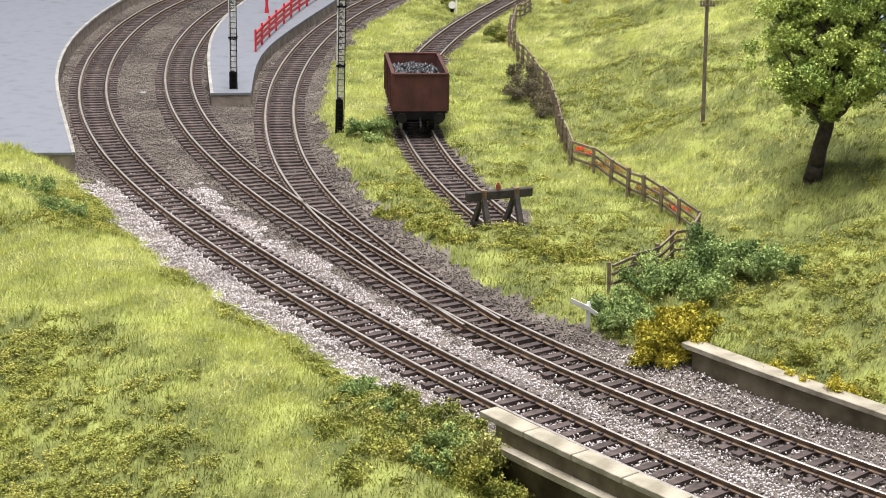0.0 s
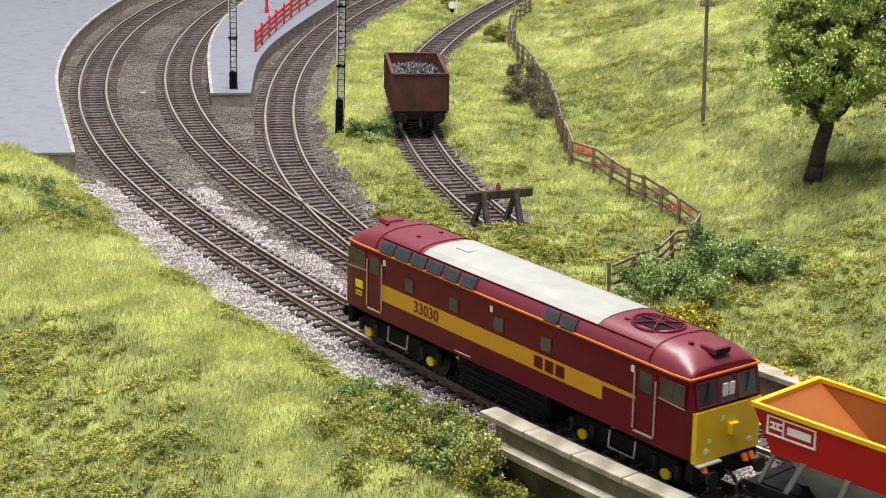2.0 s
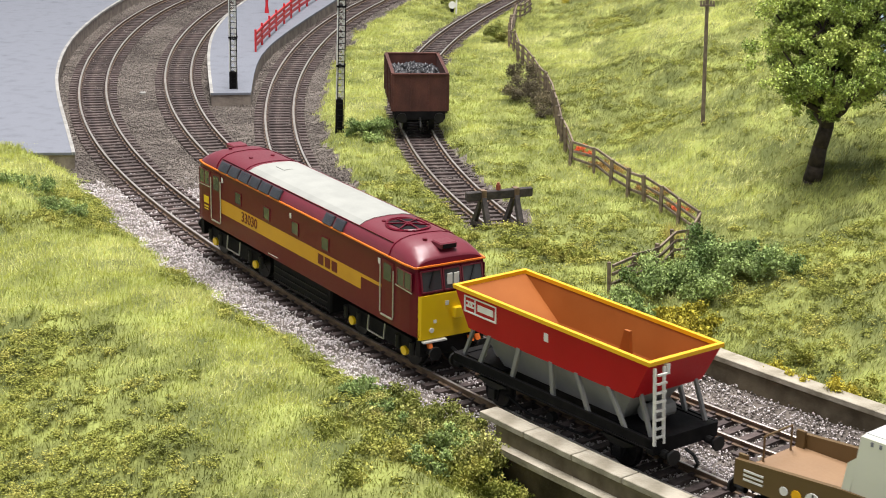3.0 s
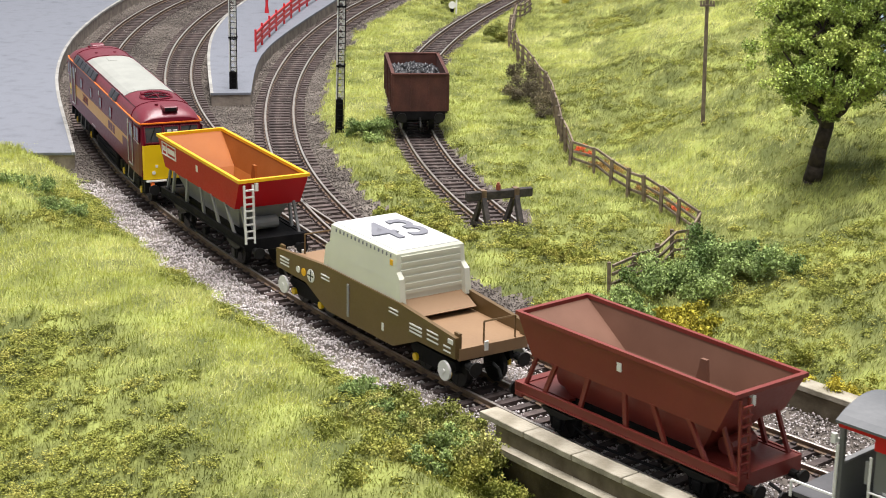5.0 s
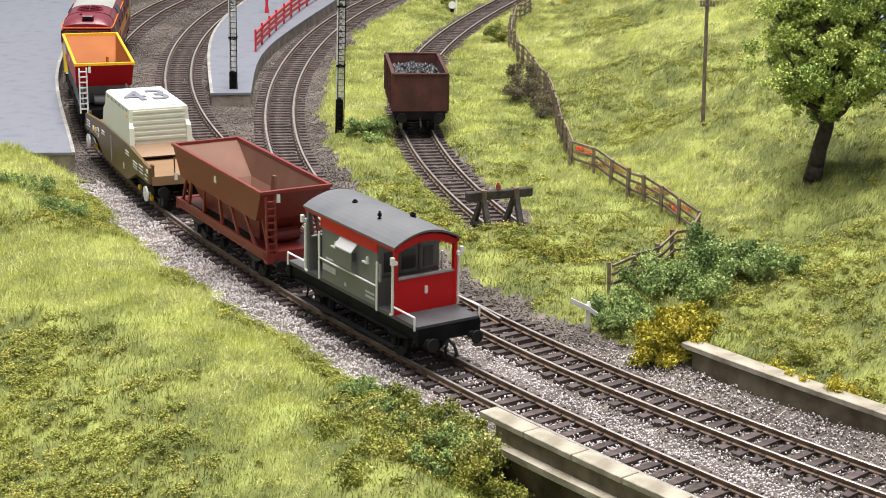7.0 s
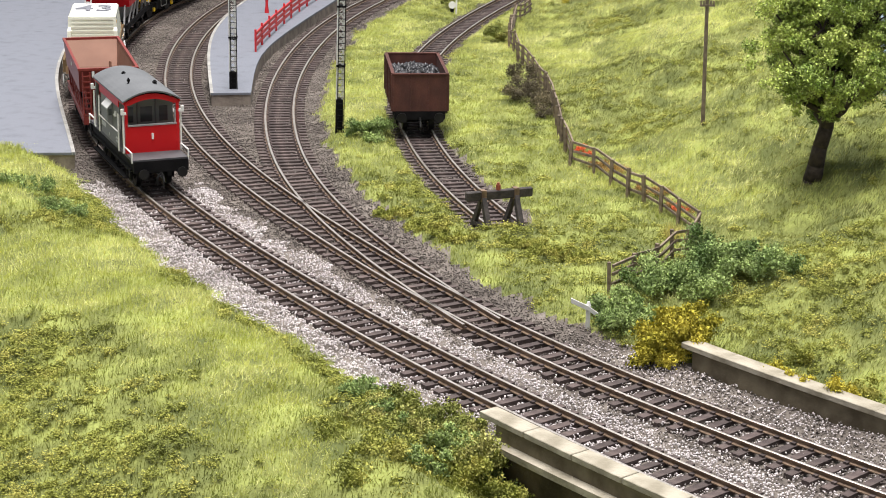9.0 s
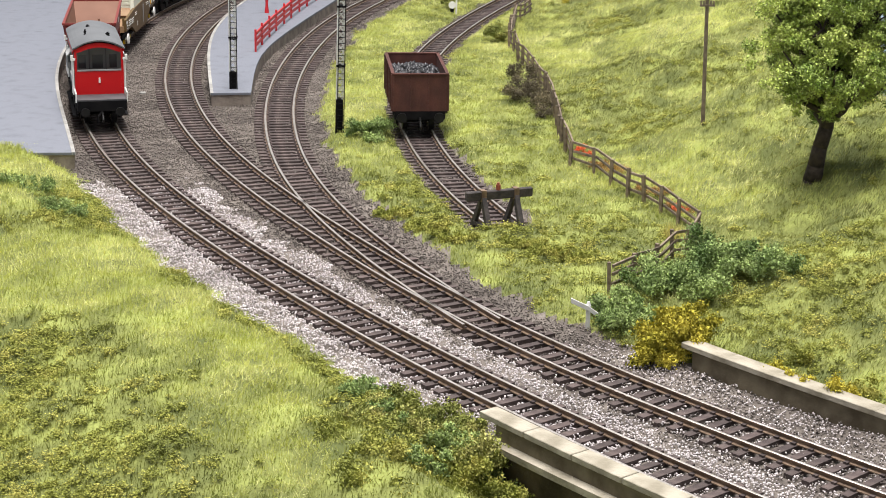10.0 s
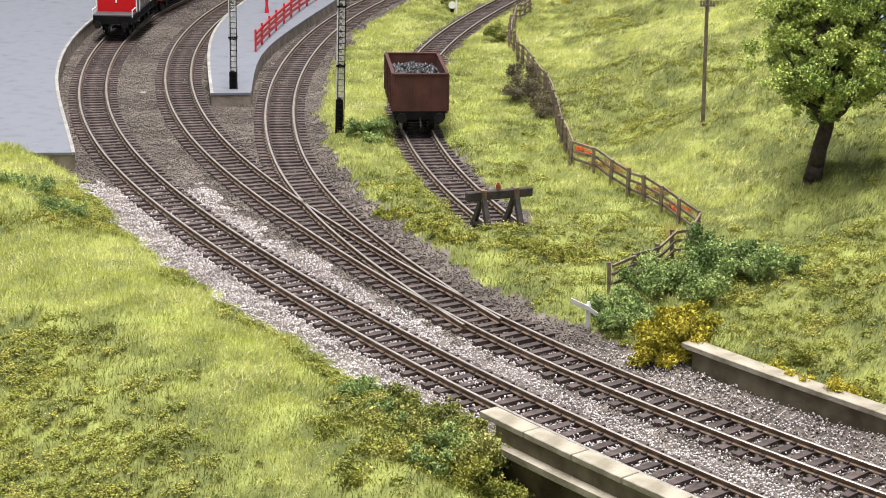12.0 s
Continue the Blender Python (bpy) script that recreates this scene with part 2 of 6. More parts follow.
MAIN = spline([(437.7, 227.9), (330, 315.7), (230.4, 405.1), (140.5, 495.5), (60.1, 587.5), (-10.1, 681.6), (-71.2, 777.4), (-125.3, 873.2), (-171, 969.6), (-206.3, 1068.4), (-231, 1170.6), (-245.3, 1276), (-250.1, 1383.5), (-244.5, 1490.5), (-225, 1594.5), (-187.2, 1692.5), (-127.6, 1782.6), (-43.8, 1863.1), (66.3, 1932.9), (203, 1991.2), (368, 2037.1)])
LOOP = spline([(475.7, 276.4), (369.9, 360.2), (272.8, 443.2), (186, 524.3), (109.2, 604), (42.9, 683), (-10.7, 767.5), (-57.8, 855.4), (-101.3, 945), (-138.3, 1038.2), (-166.7, 1136.3), (-185.5, 1240.5), (-194, 1350.7), (-191.1, 1467.4), (-175.3, 1590), (-144.8, 1721.4)])
BRANCH = spline([(30.3, 698.2), (18.1, 716.9), (-6.6, 765.5), (-34.4, 826.9), (-59.3, 891.5), (-79.6, 960.5), (-94.3, 1035.4), (-104, 1116.2), (-108.6, 1202.7), (-107.3, 1294.9), (-99.9, 1391.8), (-84.2, 1492.9), (-58, 1597.1), (-19.7, 1705.6)])
SIDING = spline([(38.3, 847.8), (22, 892), (2.1, 963.6), (-12.8, 1039), (-21.9, 1117.9), (-24.4, 1201.5), (-18.8, 1290.4), (-4.1, 1385.3), (20.1, 1488.3), (53.4, 1599.8), (97.3, 1722.6)])


def on(track, s):
    p = [float(np.interp(s, track["s"], track["p"][:, k])) for k in (0, 1)]
    t = [float(np.interp(s, track["s"], track["t"][:, k])) for k in (0, 1)]
    return Vector(p), Vector(t).normalized()


def offset(track, x, y):
    """Distance to the track, positive to its left, and the place along it."""
    x, y = np.asarray(x, float), np.asarray(y, float)
    d = np.empty(x.shape)
    s = np.empty(x.shape)
    p, t = track["p"][::3], track["t"][::3]
    for i in range(0, x.size, 20000):
        a = np.stack([x.ravel()[i:i + 20000], y.ravel()[i:i + 20000]], 1)
        dd = (a[:, None, 0] - p[None, :, 0]) ** 2 + (a[:, None, 1] - p[None, :, 1]) ** 2
        j = dd.argmin(1)
        e = a - p[j]
        d.ravel()[i:i + 20000] = np.sqrt(dd[np.arange(len(a)), j]) * np.where(t[j, 0] * e[:, 1] - t[j, 1] * e[:, 0] >= 0, 1, -1)
        s.ravel()[i:i + 20000] = track["s"][::3][j]
    return d, s


def smooth(a, b, v):
    t = np.clip((v - a) / (b - a), 0, 1)
    return t * t * (3 - 2 * t)


WAVES = [(random.uniform(0, 6.28), random.uniform(0, 6.28), random.uniform(0, 6.28)) for _ in range(24)]


def lumps(x, y, size):
    """Soft noise between about -1 and 1, with features of that size in mm."""
    v = 0
    for k, (a, b, c) in enumerate(WAVES):
        f = 6.28 / size * (0.5 + 0.09 * k)
        v = v + np.sin((x * math.cos(a) + y * math.sin(a)) * f + b + 1.5 * np.sin((x * math.cos(c) + y * math.sin(c)) * f * 0.6 + c))
    return v / 5.0


FENCE_LINE = [(73, 765.8), (96.6, 795.3), (113.9, 823.2), (122.1, 851.7), (109.8, 898.6), (96, 930.3), (81.3, 971.4), (70, 997.7), (67.6, 1043.6), (67.3, 1112.7), (65.1, 1191.3), (56.7, 1266.7), (46.1, 1353.4), (48.5, 1407.6), (54.1, 1463), (68.3, 1520.1)]


def fence_x(y):
    return np.interp(y, [644.6, 766.3, 851.6, 898.6, 997.7, 1112.7, 1266.7, 1353.4, 1520.1], [135.8, 87.9, 120.2, 109.8, 70, 67.3, 56.7, 46.1, 68.3])


def land(x, y):
    """Height of the ground in mm, and how grassy it is (0 to 1)."""
    x, y = np.asarray(x, float), np.asarray(y, float)
    o1, s1 = offset(MAIN, x, y)
    o2, _ = offset(LOOP, x, y)
    o3, _ = offset(BRANCH, x, y)
    o4, s4 = offset(SIDING, x, y)
    o4 = np.where(s4 < 24, 99.0, o4)  # grass closes in behind the buffer stop
    wob = 3.0 * lumps(x, y, 60)
    u = o1 - 30 - wob
    left = smooth(0, 9, u) * (y < 999 + wob)
    bank = 3.0 * smooth(0, 14, u) + 2.0 * smooth(10, 40, u) - 0.22 * np.clip(u - 45, 0, 400) * smooth(925, 808, y) + 1.2 * lumps(x, y, 45) * smooth(5, 30, u)
    q = smooth(905, 950, y)
    bank = bank + (7.5 - 1.5 * q) * smooth(846, 925, y) * smooth(22 - 19 * q, 55 - 33 * q, u)
    bank = np.where(y > 950, np.minimum(bank, 13.0 * smooth(1010, 984, y) + 1.0), bank)
    right_off = np.where((y > 787), -o3, -o2)
    w = right_off - 22 - 8 * smooth(856, 704, y) - wob
    grass_r = smooth(0, 10, w) * smooth(12, 19, np.abs(o4) + 0.9 * wob) * (o2 < 0)
    deck = smooth(46, 44, -o2) * smooth(687, 679, y)
    grass_r = grass_r * (1 - deck)
    field = 3.6 * smooth(0, 12, w) * smooth(12, 21, np.abs(o4)) + 1.4 * lumps(x, y, 40) * smooth(4, 30, w) * smooth(10, 30, np.abs(o4))
    v = x - fence_x(y)
    hill = 34 * smooth(0, 190, v) + 3.0 * lumps(x, y, 110) * smooth(0, 60, v) - 0.35 * np.clip(v - 150, 0, 300) * smooth(918, 645, y)
    z = -4.4 + np.where(o1 > 0, bank * (left > 0), 0) + np.where((o2 < 0), field * (1 - deck), 0) + np.where(o2 < 0, hill, 0)
    z = z - 110 * smooth(255, 277, x) * smooth(897, 978, y)
    z = z + 3.0 * np.exp(-((x + 138) / 15) ** 2 - ((y - 1170) / 14) ** 2) * smooth(15, 21, np.abs(o2)) * smooth(15, 21, np.abs(o3))
    near = smooth(564, 540, s1) * smooth(17, 19, o1) * smooth(70, 48, o1)
    z = z - near * 42
    far_side = smooth(512, 484, s1) * smooth(47, 49, -o2) * (o2 < 0)
    z = z - far_side * 6
    return z, np.clip(np.where(o1 > 0, left, grass_r), 0, 1)


# ---- ground ----
def make_ground():
    xs, ys = np.arange(-460, 700, 4.5), np.arange(30, 2060, 4.5)
    gx, gy = np.meshgrid(xs, ys)
    gz, grassy = land(gx, gy)
    n, m = gx.shape
    idx = np.arange(n * m).reshape(n, m)
    f = np.stack([idx[:-1, :-1], idx[:-1, 1:], idx[1:, 1:], idx[1:, :-1]], -1).reshape(-1, 4)
    ob = cloud("ground", np.stack([gx, gy, gz], -1).reshape(-1, 3), f, M["soil"], True)
    ob.data.materials.append(M["bed"])
    g = grassy[:-1, :-1].ravel() > 0.25
    ob.data.polygons.foreach_set("material_index", np.where(g, 0, 1).astype(np.int32))
    tagged(ob, "layout ground of green scatter and brown track bed", "ground", kind="structure")
    bd = boxes("backdrop", [(318, 326, 940, 2040, -119, 190)], M["board"])
    tagged(bd, "pale blue painted board at the layout's edge", "backdrop", kind="structure")
    b = boxes("baseboard", [(-460, 700, 30, 2060, -1000, -120)], M["beam_wood"])
    tagged(b, "dark timber baseboard and skirt under the whole layout", "baseboard", kind="structure")
    fl = boxes("hall_floor", [(-6000, 6000, -5000, 7000, -1020, -1000)], M["hall_floor"])
    tagged(fl, "plain grey floor of the exhibition hall", "floor", kind="structure")


make_ground()


# ---- tracks ----
GAUGE = 8.65


def rail_mesh(name, track, side, s0, s1, parent):
    """A flat-bottomed rail swept along one side of a track."""
    prof = [(-1.15, -2.5), (1.15, -2.5), (1.1, -2.15), (0.3, -1.8), (0.3, -0.9), (0.62, -0.7), (0.62, -0.12), (0.42, 0.0), (-0.42, 0.0), (-0.62, -0.12), (-0.62, -0.7), (-0.3, -0.9), (-0.3, -1.8), (-1.1, -2.15)]
    k = (track["s"] >= s0) & (track["s"] <= s1)
    p, n = track["p"][k][::2], track["n"][k][::2]
    bm = bmesh.new()
    rings = [[(a[0] + b[0] * (side * GAUGE + q[0]), a[1] + b[1] * (side * GAUGE + q[0]), q[1]) for q in prof] for a, b in zip(p, n)]
    loft(bm, rings)
    bm.faces.ensure_lookup_table()
    for f in bm.faces:
        if sum(1 for v in f.verts if v.co.z > -0.2) == 4 and len(f.verts) == 4:
            f.material_index = 1
    return part(name, bm, [M["rail_web"], M["rail_top"]], parent)


def sleeper_mesh(a, b, chairs):
    bm = bmesh.new()
    box(bm, -1.65, 1.65, a, b, -4.6, -2.55)
    for y in chairs:
        box(bm, -0.9, 0.9, y - 2.1, y + 2.1, -2.6, -1.75)
    return to_mesh(bm, "sleeper", M["sleeper"])


def lay_track(label, track, s0, s1, other=None):
    t = thing("railway_track", label, "railway track", "railway tracks", "structure")
    for side in (1, -1):
        rail_mesh("rail", track, side, s0, s1, t)
    plain = sleeper_mesh(-15.5, 15.5, (-GAUGE, GAUGE))
    s = s0 + 2
    while s < s1 - 1:
        p, d = on(track, s)
        me = plain
        skip = False
        if other is not None:
            o, so = offset(other[0], np.array([p.x]), np.array([p.y]))
            gap = abs(float(o[0]))
            inside = 4 < so[0] < other[0]["len"] - 8
            if other[1] == "long" and inside and gap < 29:
                me = sleeper_mesh(-15.5 - gap, 15.5, (-GAUGE, GAUGE, -GAUGE - gap, GAUGE - gap))
            if other[1] == "short" and gap < 29:
                skip = True
        if not skip:
            ob = new("sleeper", me)
            ob.parent = t
            ob.matrix_basis = mm(p.x, p.y, random.uniform(-0.12, 0.05), math.degrees(math.atan2(d.y, d.x)) + random.uniform(-1.2, 1.2))
        s += 7.45
    return t


main_track = lay_track("weathered main line track curving past the platform", MAIN, 0, 1640)
lay_track("second running line with a turnout in dark ballast", LOOP, 0, 1600, (BRANCH, "long"))
lay_track("branch track curving away from the turnout", BRANCH, 26, BRANCH["len"] - 3, (LOOP, "short"))
lay_track("short dead-end siding leading to a buffer stop", SIDING, 17, SIDING["len"] - 3)


# ---- loose stuff: ballast, grass, turf ----
def random_turns(n):
    q = np.random.normal(size=(n, 4))
    q /= np.linalg.norm(q, axis=1)[:, None]
    w, x, y, z = q.T
    return np.stack([np.stack([1 - 2 * (y * y + z * z), 2 * (x * y - z * w), 2 * (x * z + y * w)], -1), np.stack([2 * (x * y + z * w), 1 - 2 * (x * x + z * z), 2 * (y * z - x * w)], -1), np.stack([2 * (x * z - y * w), 2 * (y * z + x * w), 1 - 2 * (x * x + y * y)], -1)], 1)


OCTA_V = np.array([(1, 0, 0), (-1, 0, 0), (0, 1, 0), (0, -1, 0), (0, 0, 1), (0, 0, -1)], float)
OCTA_F = np.array([(0, 2, 4), (2, 1, 4), (1, 3, 4), (3, 0, 4), (2, 0, 5), (1, 2, 5), (3, 1, 5), (0, 3, 5)])


def stones(name, label, pts, size, material, category="ballast"):
    n = len(pts)
    v = OCTA_V[None] * np.random.uniform(0.55, 1.15, (n, 6, 1)) * (size * np.random.uniform(0.6, 1.3, (n, 1, 1)))
    v = np.einsum("nij,nkj->nki", random_turns(n), v) + pts[:, None, :]
    f = OCTA_F[None] + (np.arange(n) * 6)[:, None, None]
    return tagged(cloud(name, v.reshape(-1, 3), f.reshape(-1, 3), material), label, category, kind="stuff")


def scatter(x0, x1, y0, y1, n):
    x, y = np.random.uniform(x0, x1, n), np.random.uniform(y0, y1, n)
    keep = np.abs(x) < 0.26 * (y + 60) + 30  # the wedge that the layout's front shows
    return x[keep], y[keep]


def lay_ballast():
    x, y = scatter(-320, 260, 470, 1640, 620000)
    o1, s1 = offset(MAIN, x, y)
    o2, _ = offset(LOOP, x, y)
    o3, _ = offset(BRANCH, x, y)
    o4, _ = offset(SIDING, x, y)
    wob = 4 * lumps(x, y, 30)
    nearest = np.minimum(np.minimum(np.abs(o1), np.abs(o2)), np.minimum(np.abs(o3), np.abs(o4) * 1.6))
    z, grassy = land(x, y)
    inside = (grassy < 0.45) & (nearest < 60) & ~((o1 > 38) & (y > 918)) & ~((o1 > 19) & (s1 < 564)) & ~((-o2 > 38) & (s1 < 560))
    onrail = np.zeros(len(x), bool)
    for o in (o1, o2, o3, o4):
        onrail |= np.abs(np.abs(o) - GAUGE) < 1.5
    keep = inside & ~onrail
    x, y, z, o1, o2, wob = (a[keep] for a in (x, y, z, o1, o2, wob))
    z = z + np.random.uniform(0.2, 1.1, len(x)) + 0.5 * lumps(x, y, 14)
    pts = np.stack([x, y, z], 1)
    # the pale new ballast lies along the nearer part of the main line
    pale = (y + wob * 3 < 947) & ((o1 > -27 + wob) | (np.random.rand(len(x)) < 0.45 * (y < 704))) 
    dark = ~pale & ((np.abs(o2) < 20 + wob) & (y < 968) | (np.random.rand(len(x)) < 0.3))
    stones("pale_ballast", "pale pinkish grey stone ballast round the main line", pts[pale], 0.52, M["stone_pale"])
    stones("dark_ballast", "sooty dark stone ballast in the turnout", pts[dark], 0.52, M["stone_dark"])
    stones("brown_ballast", "brown grey stone ballast between the tracks", pts[~pale & ~dark], 0.52, M["stone_brown"])


lay_ballast()


def blades(name, label, x, y, z, length, width, material, lean=0.55, wind=(0.3, -0.5)):
    n = len(x)
    a = np.random.uniform(0, math.tau, n)
    ln = length * np.random.uniform(0.55, 1.3, n)
    tilt = np.random.uniform(0, lean, n)
    b = np.random.uniform(0, math.tau, n)
    dx, dy = np.cos(b) * tilt + wind[0] * 0.5, np.sin(b) * tilt + wind[1] * 0.5
    dz = np.sqrt(np.maximum(0.15, 1 - dx * dx - dy * dy))
    base = np.stack([x, y, z - 0.3], 1)
    side = np.stack([np.cos(a), np.sin(a), 0 * a], 1) * (width * np.random.uniform(0.6, 1.2, n))[:, None]
    tip = base + np.stack([dx, dy, dz], 1) * ln[:, None]
    v = np.stack([base - side, base + side, tip], 1)
    f = np.arange(3 * n).reshape(n, 3)
    return tagged(cloud(name, v.reshape(-1, 3), f, material), label, "grass", kind="stuff")


def flakes(centres, radii, n, size, squash=0.8, flat=1.0):
    """Small leaf-like triangles through a few blobs, denser to their skins."""
    centres, radii = np.array(centres, float), np.array(radii, float)
    w = radii ** 2
    k = np.random.choice(len(radii), n, p=w / w.sum())
    d = np.random.normal(size=(n, 3))
    d /= np.linalg.norm(d, axis=1)[:, None]
    r = np.random.uniform(0.1, 1.0, n) ** 0.5 * (1 + 0.30 * np.random.normal(size=n))
    p = centres[k] + d * (radii[k] * r)[:, None] * np.array([1, 1, squash])
    tri = np.array([(-0.6, -0.4, 0), (0.6, -0.4, 0), (0, 0.9, 0.2), (0.0, 0.1, -0.3)]) * size
    v = np.einsum("nij,kj->nki", random_turns(n), tri) * np.random.uniform(0.6, 1.3, (n, 1, 1)) * np.array([1, 1, flat]) + p[:, None, :]
    f = (np.array([(0, 1, 2), (1, 0, 3)])[None] + (np.arange(n) * 4)[:, None, None]).reshape(-1, 3)
    return v.reshape(-1, 3), f


# where the scatter is paler (positive) or more olive (negative): x, y, radius in x and y, strength
TONES = [(-221, 960, 28, 39, 1.8), (-214, 891, 17, 29, 1.2), (-182, 804, 40, 33, 2.2), (-134, 752, 35, 29, 2.2), (-91, 699, 28, 27, 1.9), (-60, 652, 17, 25, 1.3), (-73, 614, 22, 25, 0.7), (-49, 574, 21, 25, 0.7), (-79, 553, 15, 19, 0.4), (-187, 866, 31, 25, -1.5), (-113, 774, 23, 19, -1.4), (-78, 721, 21, 18, -1.6), (-48, 671, 13, 17, -1.5), (-158, 702, 28, 29, -1.9), (-151, 638, 24, 37, -1.3), (-117, 580, 30, 31, -2.2), (-134, 560, 15, 30, -1.6), (-109, 629, 17, 23, -0.9), (-15, 601, 24, 42, -1.2), (-25, 556, 17, 23, -0.8),
         # olive at (157, 729) and (177, 794) also carries the right slope's shade
         (157, 729, 36, 54, -1.0), (177, 794, 29, 54, -0.8), (121, 1073, 24, 34, -1.2), (100, 1189, 22, 41, -0.9), (124, 1392, 31, 35, -1.0), (169, 1183, 23, 37, -0.8), (111, 968, 37, 44, 0.9), (142, 909, 18, 34, 0.6), (66, 975, 12, 38, 0.2), (187, 1315, 25, 41, 1.0), (36, 837, 24, 25, -1.1), (-26, 939, 15, 31, -0.9), (-7, 874, 17, 23, -1.0), (-54, 1152, 18, 87, 1.5), (-45, 1430, 27, 66, 1.2), (22, 1125, 14, 100, 0.5), (36, 1007, 19, 68, -0.3), (56, 802, 18, 27, -0.5),
         (71, 839, 32, 53, -0.8), (141, 779, 31, 60, -0.9), (39, 1402, 26, 115, 0.8), (86, 1325, 21, 92, 0.7), (148, 1333, 34, 58, 0.8), (-91, 572, 35, 35, -0.5), (-143, 605, 18, 28, -0.5)]


def tone(x, y):
    v = 0.30 * lumps(x, y, 55) + 0.30 * lumps(x + 400, y, 17)
    for a, b, rx, ry, k in TONES:
        v = v + k * np.exp(-((x - a) / rx) ** 2 - ((y - b) / ry) ** 2)
    return v


def sow(name, what, x, y, z, length, mid, wind):
    t = tone(x, y) + np.random.normal(0, 0.16, len(x))
    for k, suffix, word, mt in ((t > 0.28, "pale", "pale yellow-green", "grass_pale"), (t < -0.32, "olive", "dull olive", "grass_olive"), ((t <= 0.28) & (t >= -0.32), "mid", "fresh green", mid)):
        if suffix == "olive":
            k = k & (np.random.rand(len(x)) < 0.7)
        blades(suffix + "_" + name, word + " static grass " + what, x[k], y[k], z[k], length * (1.15 if suffix == "pale" else 0.95), 0.17, M[mt], lean=0.95, wind=wind)


def grow_grass():
    x, y = scatter(-330, 130, 415, 1040, 480000)
    z, g = land(x, y)
    o1, s1 = offset(MAIN, x, y)
    k = (g > np.random.uniform(0.15, 0.7, len(x))) & (o1 > 15) & ~((s1 < 564) & (o1 > 0) & (o1 < 58))
    sow("bank_grass", "on the near bank", x[k], y[k], z[k], 3.0, "grass", (0.3, -0.5))
    x, y = scatter(-110, 190, 662, 1640, 400000)
    z, g = land(x, y)
    k = (g > np.random.uniform(0.15, 0.7, len(x))) & (x < fence_x(y) + 4) & (offset(LOOP, x, y)[0] < 0)
    sow("verge_grass", "round the siding", x[k], y[k], z[k], 2.8, "grass", (0.3, -0.5))
    x, y = scatter(20, 290, 520, 1640, 480000)
    z, g = land(x, y)
    k = (g > 0.3) & (x >= fence_x(y) - 4) & (-offset(LOOP, x, y)[0] > 48) & (x < 280)
    sow("hill_grass", "on the hillside pasture", x[k], y[k], z[k], 3.4, "grass_hill", (0.7, -0.5))
    # coarse foam turf: small bumpy clumps gathered in patches
    x, y = scatter(-330, 290, 415, 1640, 60000)
    z, g = land(x, y)
    o1, s1 = offset(MAIN, x, y)
    u = o1 - 30
    near_edge = smooth(30, 8, u) * smooth(-2, 6, u) * (o1 > 0)
    patch = -0.75 * tone(x, y) + 0.45 * lumps(x, y, 14) + 0.95 * near_edge
    k = (g > 0.4) & (patch > 0.30 + 0.55 * np.random.rand(len(x))) & ~((s1 < 564) & (o1 > 0) & (o1 < 58)) & ~((offset(LOOP, x, y)[0] > -48) & (s1 < 564)) & (x < 280)
    x, y, z = x[k], y[k], z[k]
    radius = np.random.uniform(1.2, 3.6, len(x))
    v, f = flakes(np.stack([x, y, z + 0.9], 1), radius, 44 * len(x), 0.8, 0.7, 0.45)
    tagged(cloud("coarse_turf", v, f, M["turf"]), "olive green coarse foam turf in ragged clumps", "turf", kind="stuff")


grow_grass()


def ground_z(x, y):
    return float(land(np.array([x]), np.array([y]))[0][0])


def bush(label, blobs, n, material, size=1.0, low=False, category="bush", name="bush", base=None):
    """blobs: (x, y, height of the centre above the ground, radius)."""
    cx, cy = blobs[0][0], blobs[0][1]
    gz = ground_z(cx, cy) if base is None else base
    t = thing(name, label, category, m=mm(cx, cy, gz))
    total = sum(b[3] ** 2 for b in blobs)
    for x, y, h, r in blobs:
        cs, rs = [], []
        z0 = ground_z(x, y) - gz if base is None else 0
        for _ in range(14):
            a, b = random.uniform(0, math.tau), random.uniform(-0.6, 1.1)
            q = random.uniform(0.2, 1.0) * r
            cs.append((x - cx + math.cos(a) * q, y - cy + math.sin(a) * q, z0 + h + b * q * 0.7))
            rs.append(r * random.uniform(0.2, 0.5))
        v, f = flakes(cs, rs, int(1.25 * n * r * r / total), size)
        ob = cloud("leaf_clump", v, f, material)
        ob.parent = t
    return t


bush("yellow-flowering gorse bush beside the bridge parapet", [(85.8, 687.5, 7, 10), (93.1, 693.6, 10, 10), (102.3, 692.4, 9, 9), (82.2, 684, 4, 7), (96.7, 685.6, 5, 8)], 16000, M["leaf_yellow"], 0.85)
bush("low green leafy bramble over the paddock fence", [(90.6, 762, 4, 11), (103.7, 772.9, 6, 14), (120.6, 783.7, 9, 15), (135.1, 776.6, 7, 14), (112.5, 755, 5, 12), (81.1, 746.5, 3, 8), (145.8, 761.5, 3, 10), (130.2, 798.4, 5, 12)], 26000, M["leaf_green"], 0.9)
bush("small green bush beside the white marker post", [(69.7, 718.4, 4, 8), (77, 712.3, 5, 8), (68.1, 735.6, 4, 8), (82.5, 714.5, 4, 8), (77.2, 727.1, 4, 8)], 8500, M["leaf_green"], 0.85)
bush("rust-tinged bramble by the fence end", [(71.8, 740, 3, 4), (73.6, 732.6, 3, 4)], 1400, M["leaf_rust"], 0.7, False)
bush("dark leafless thicket against the paddock fence", [(56, 1172, 7, 12), (49.1, 1197, 10, 11), (60.7, 1143.5, 6, 11), (46.9, 1159, 5, 10), (62.5, 1122.5, 4, 8)], 9000, M["leaf_thicket"], 0.7)
